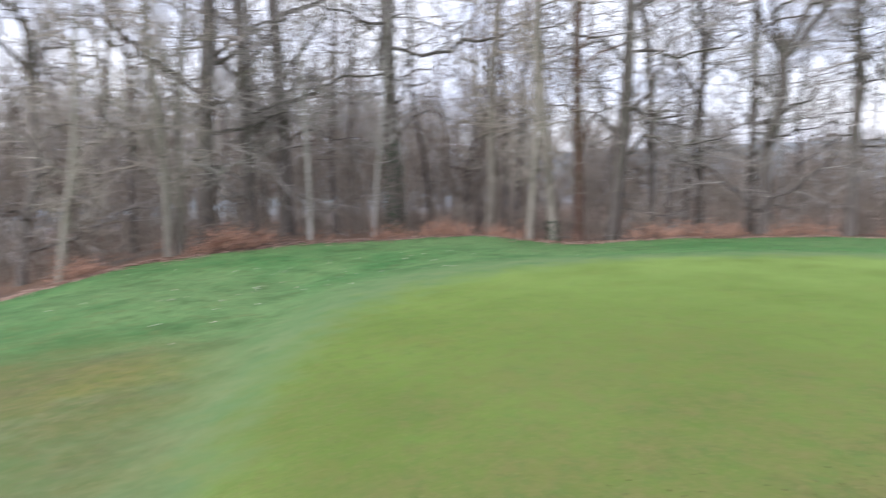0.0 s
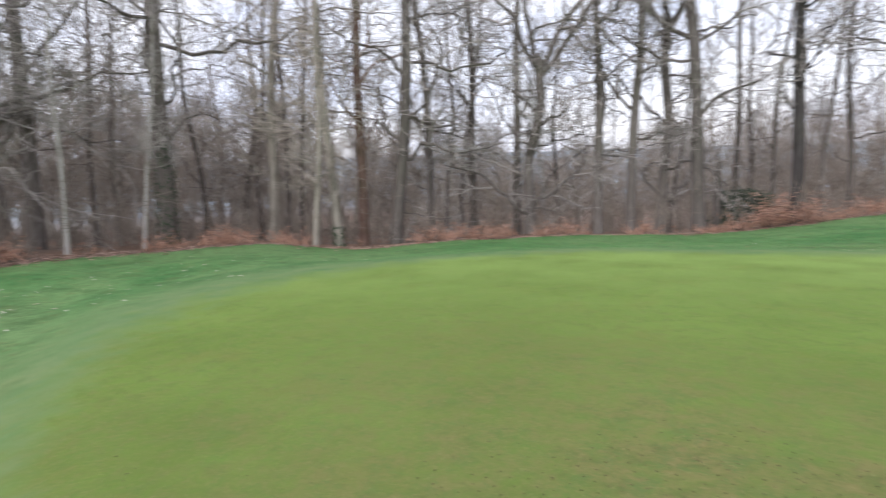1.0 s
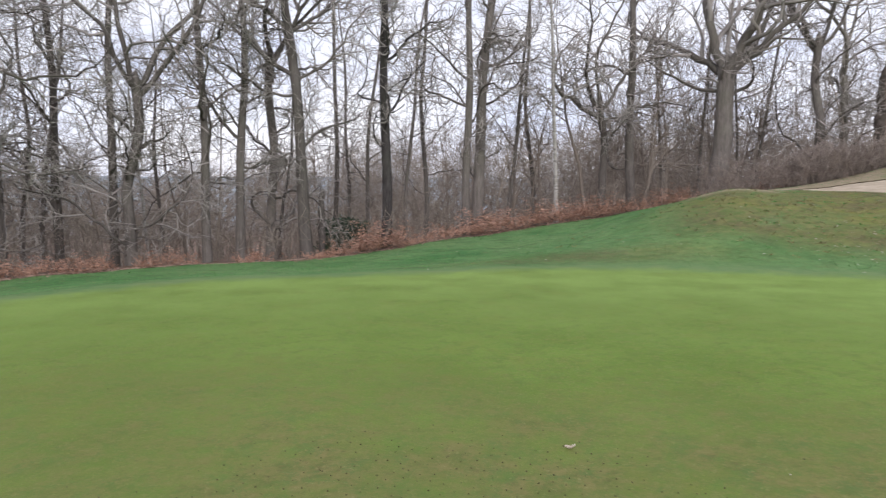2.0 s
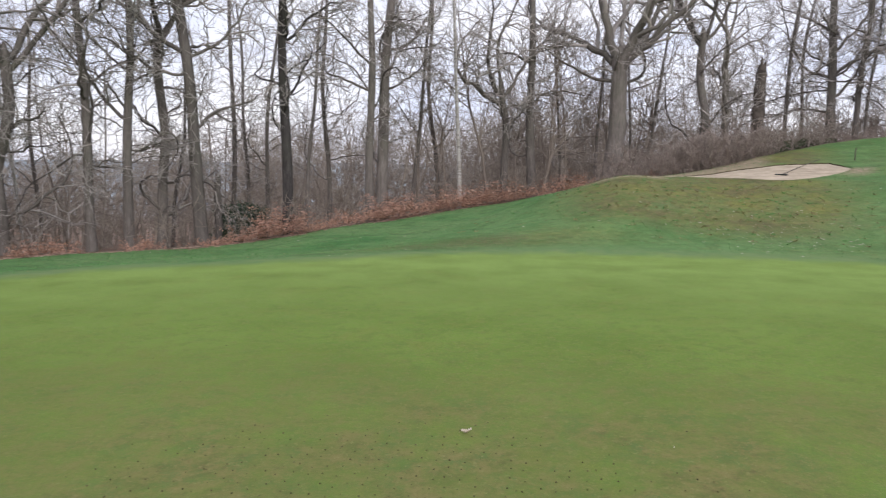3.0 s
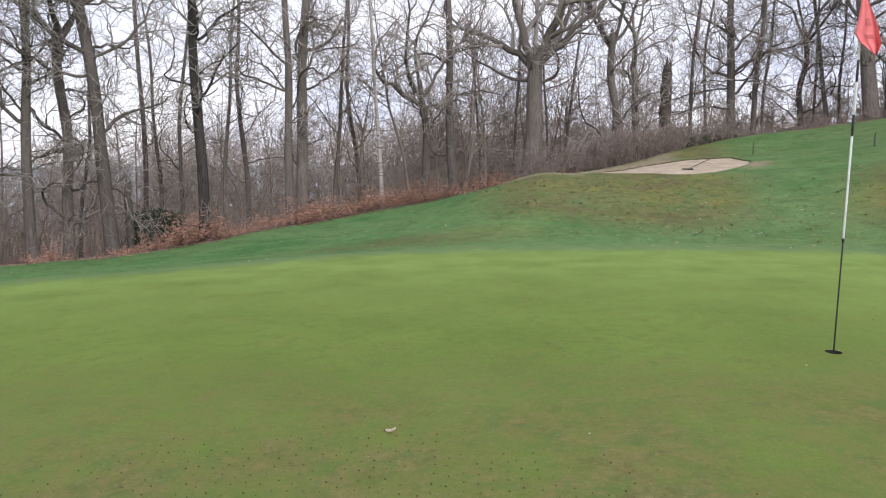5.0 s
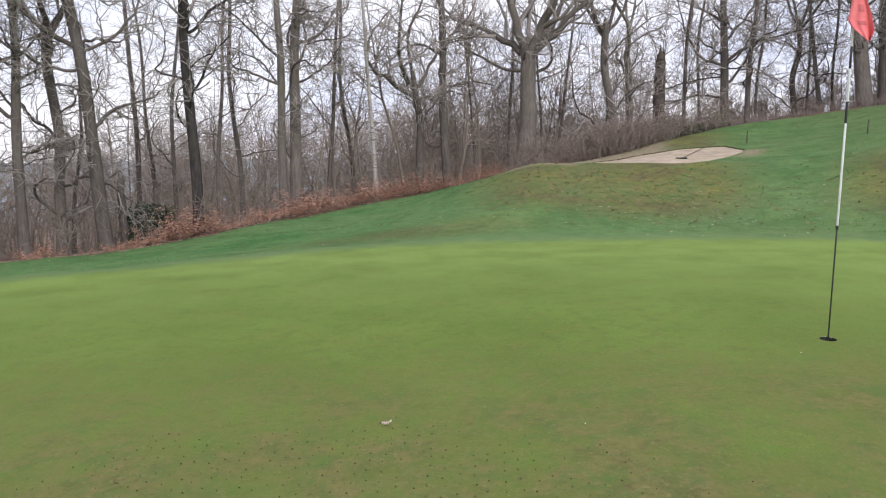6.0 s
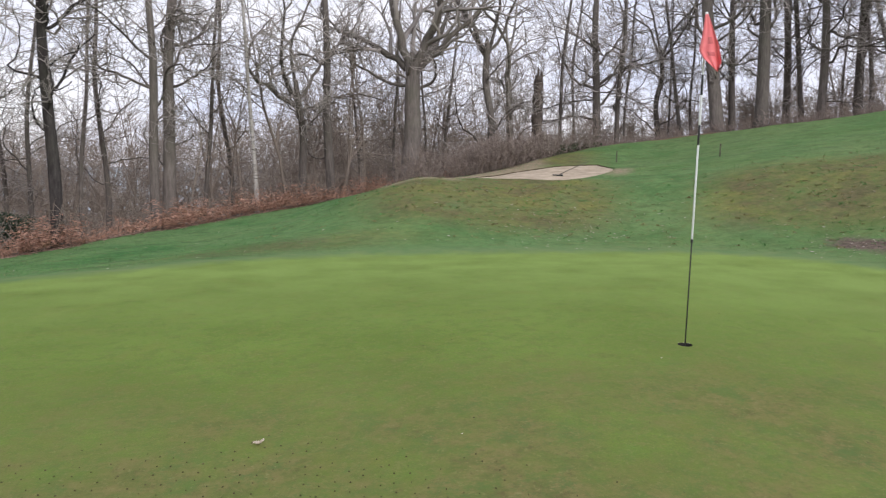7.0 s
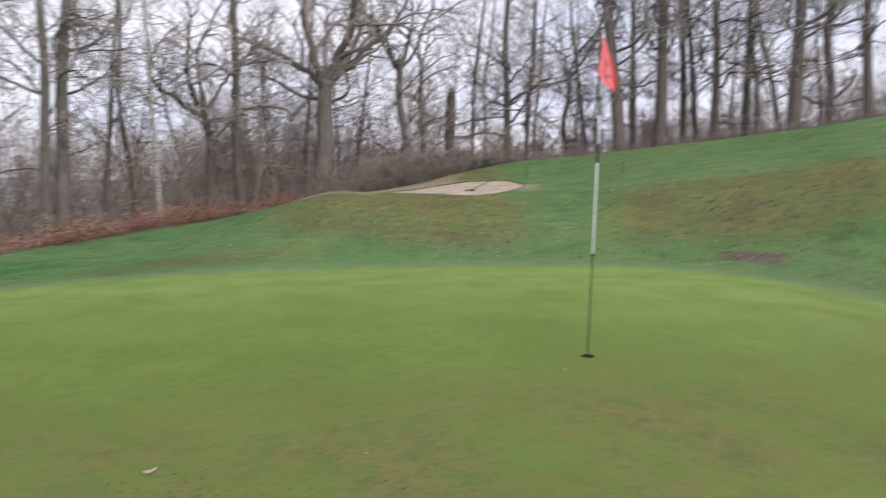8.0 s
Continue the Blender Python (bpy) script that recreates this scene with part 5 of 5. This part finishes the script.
def make_leaf():
    """A crumpled oak leaf: lobed blade, midrib and stalk."""
    rng = np.random.default_rng(2)
    n, m = 25, 7
    v = []
    for k in range(n):
        f = k / (n - 1)
        lobe = 0.62 + 0.38 * math.sin(f * 28 + 0.6)
        for j in range(m):
            u = 2 * j / (m - 1) - 1
            w = 0.017 * math.sin(math.pi * min(1, f * 0.94 + 0.05)) ** 0.7 * (lobe if u > 0 else 0.62 + 0.38 * math.sin(f * 28 + 2.0))
            curl = 0.012 * u * u + 0.010 * (f - 0.45) ** 2 * 4 + rng.uniform(0, 0.0035)
            v.append(((f - 0.5) * 0.050 + 0.003 * u, w * u, 0.002 + curl))
    f = [[k * m + j, k * m + j + 1, (k + 1) * m + j + 1, (k + 1) * m + j] for k in range(n - 1) for j in range(m - 1)]
    leaf = new("oak_leaf")
    tagged(leaf, "pale curled dead oak leaf lying on the green", "leaf")
    s = Soup()
    s.add(v, f)
    blade = part("blade", s.mesh("blade", DEAD_LEAF), leaf)
    t = blade.modifiers.new("thickness", "SOLIDIFY")
    t.thickness = 0.0008
    r = Soup()
    r.tube([(-0.036, 0.004, 0.003), (-0.025, 0.001, 0.013), (0.0, 0, 0.004), (0.02, 0, 0.012)], [0.0009, 0.0009, 0.0007, 0.0004], 5)
    part("stalk", r.mesh("stalk", LITTER_LEAF), leaf, "brown leaf stalk")
    leaf.matrix_basis = Matrix.Translation(spot(-0.2, 3.28, 0.002)) @ Matrix.Rotation(0.15, 4, "Z")


make_leaf()


def make_tine_holes():
    """Rows of small dark aeration holes with crumbs of soil at their rims."""
    rng = np.random.default_rng(14)
    s = Soup()
    n = 6
    a = np.arange(n) * 2 * np.pi / n
    for i in range(-40, 34):
        for j in range(0, 26):
            x, y = 0.3 + i * 0.068 + 0.010 * j + rng.normal(0, 0.006), 1.9 + j * 0.088 + 0.02 * (i % 2) + rng.normal(0, 0.007)
            r = math.hypot(x, y)
            keep = min(1.0, max(0.0, (3.7 - r - 0.5 * max(0.0, x) - 1.2 * max(0.0, -1.5 - x)) / 0.7)) * (1.0 + 0.9 * noise.noise(Vector((x * 1.7, y * 1.7, 3.0))))
            if r < 2.2 or rng.random() > keep:
                continue
            q = 0.0027 * rng.uniform(0.5, 1.5)
            z = H(x, y)
            rim = np.stack([x + q * np.cos(a), y + q * np.sin(a), np.full(n, z + 0.004)], 1)
            top = np.stack([x + 0.5 * q * np.cos(a), y + 0.5 * q * np.sin(a), np.full(n, z + 0.0015)], 1)
            out = np.stack([x + 1.2 * q * np.cos(a), y + 1.2 * q * np.sin(a), np.full(n, z - 0.002)], 1)
            k = np.arange(n)
            m = (k + 1) % n
            s.add(np.concatenate([out, rim, top]), np.concatenate([np.stack([k, m, m + n, k + n], 1), np.stack([k + n, m + n, m + 2 * n, k + 2 * n], 1)]))
            s.add(top, [[0, 1, 2, 3], [0, 3, 4, 5]])
    ob = new("tine_holes", s.mesh("tine_holes", TINE_SOIL, False))
    tagged(ob, "rows of small dark aeration holes in the green", "holes", kind="stuff")


make_tine_holes()


def make_grass():
    """Blades of the longer turf, thickest on the banks that face the green."""
    rng = np.random.default_rng(17)
    n = 46000
    az = rng.uniform(-62, 70, n)
    g, w = around(GREEN_D, az), around(WOOD_D, az)
    r = g + 0.5 + (w - g - 0.5) * rng.random(n) ** 1.1
    x, y = -r * np.sin(np.radians(az)), r * np.cos(np.radians(az))
    dryness = np.exp(-((az + 19) / 10.5) ** 4) * np.exp(-((r - 17) / 2.9) ** 4) + np.exp(-((az + 47) / 11) ** 4) * np.exp(-((r - 17.2) / 2.6) ** 4)
    keep = (r > 7.0) & (bunker_mask(x, y) < -0.05) & (rng.random(n) > 0.3 * dryness) & (rng.random(n) > (az - 15) / 55)
    x, y = x[keep], y[keep]
    z = height(x, y)
    m = len(x)
    turn = rng.uniform(0, 2 * np.pi, m)
    wd, hg = rng.uniform(0.004, 0.009, m), rng.uniform(0.008, 0.024, m)
    cx, cy = np.cos(turn) * wd, np.sin(turn) * wd
    hg = hg * np.clip((r[keep] - 8) / 6, 0.25, 1)
    lx, ly = rng.normal(0, 0.035, m), rng.normal(0, 0.035, m)
    v = np.stack([np.stack([x - cx, y - cy, z - 0.005], 1), np.stack([x + cx, y + cy, z - 0.005], 1),
                  np.stack([x + 0.3 * cx + lx, y + 0.3 * cy + ly, z + hg], 1), np.stack([x - 0.3 * cx + lx, y - 0.3 * cy + ly, z + hg], 1)], 1)
    straw = rng.random(m) < 0.02 + 0.6 * dryness[keep]
    for name, label, mat, pick in (("rough_grass", "short deep green grass of the rough", BLADE, ~straw),
                                   ("straw_grass", "dry straw-coloured grass blades in the rough", STRAW, straw)):
        s = Soup()
        q = v[pick].reshape(-1, 3)
        s.add(q, np.arange(len(q)).reshape(-1, 4))
        tagged(new(name, s.mesh(name, mat)), label, "grass", kind="stuff")


make_grass()


def make_crumbs():
    """Worm casts and bits of soil on the green."""
    rng = np.random.default_rng(19)
    s = Soup()
    for k in range(150):
        az, d = rng.uniform(-58, 80), 2.6 + 6.5 * rng.random() ** 1.5
        if d > float(around(GREEN_D, np.array([az]))[0]) - 0.4:
            continue
        x, y = polar(az, d)
        r = rng.uniform(0.002, 0.006)
        a = np.arange(6) * np.pi / 3
        base = np.stack([x + r * np.cos(a) * rng.uniform(0.8, 1.3, 6), y + r * np.sin(a), np.full(6, H(x, y) - 0.001)], 1)
        top = np.stack([x + 0.5 * r * np.cos(a), y + 0.5 * r * np.sin(a), np.full(6, H(x, y) + r * rng.uniform(0.5, 0.9))], 1)
        i = np.arange(6)
        m = (i + 1) % 6
        s.add(np.concatenate([base, top]), np.stack([i, m, m + 6, i + 6], 1))
        s.add(top, [[0, 1, 2, 3], [0, 3, 4, 5]])
    tagged(new("worm_casts", s.mesh("worm_casts", TINE_SOIL)), "small dark worm casts and crumbs on the green", "crumbs", kind="stuff")


make_crumbs()


def make_tussocks():
    """Coarse tufts on the worn banks."""
    rng = np.random.default_rng(23)
    spots = [(rng.normal(-19, 7.0), rng.normal(16.4, 1.5)) for k in range(420)] + [(rng.normal(-46, 7), rng.normal(17, 1.8)) for k in range(330)]
    soups = {"tussock_green": Soup(), "tussock_straw": Soup(), "tussock_brown": Soup()}
    for az, d in spots:
        x, y = polar(az, d)
        if d < 13.2 or bunker_mask(np.array([x]), np.array([y]))[0] > -0.2:
            continue
        s = soups[("tussock_green", "tussock_straw", "tussock_brown")[int(rng.choice(3, p=(0.3, 0.55, 0.15)))]]
        n = int(rng.integers(8, 16))
        size = rng.uniform(0.022, 0.05)
        px, py = x + rng.normal(0, 0.7 * size, n), y + rng.normal(0, 0.7 * size, n)
        pz = height(px, py)
        a = rng.uniform(0, 6.28, n)
        lx, ly = rng.normal(0, 0.8 * size, n), rng.normal(0, 0.8 * size, n)
        w, h = rng.uniform(0.006, 0.012, n), size * rng.uniform(0.3, 0.75, n)
        cx, cy = np.cos(a) * w, np.sin(a) * w
        v = np.stack([np.stack([px - cx, py - cy, pz - 0.005], 1), np.stack([px + cx, py + cy, pz - 0.005], 1),
                      np.stack([px + 0.3 * cx + lx, py + 0.3 * cy + ly, pz + h], 1), np.stack([px - 0.3 * cx + lx, py - 0.3 * cy + ly, pz + h], 1)], 1)
        s.add(v.reshape(-1, 3), np.arange(4 * n).reshape(-1, 4))
    for (name, s), (label, mat) in zip(soups.items(), (("coarse dark green grass tufts on the banks", BLADE), ("straw-coloured grass tufts on the banks", STRAW),
                                                       ("dead brown grass tufts on the banks", BROWN_BLADE))):
        tagged(new(name, s.mesh(name, mat)), label, "grass", kind="stuff")


make_tussocks()
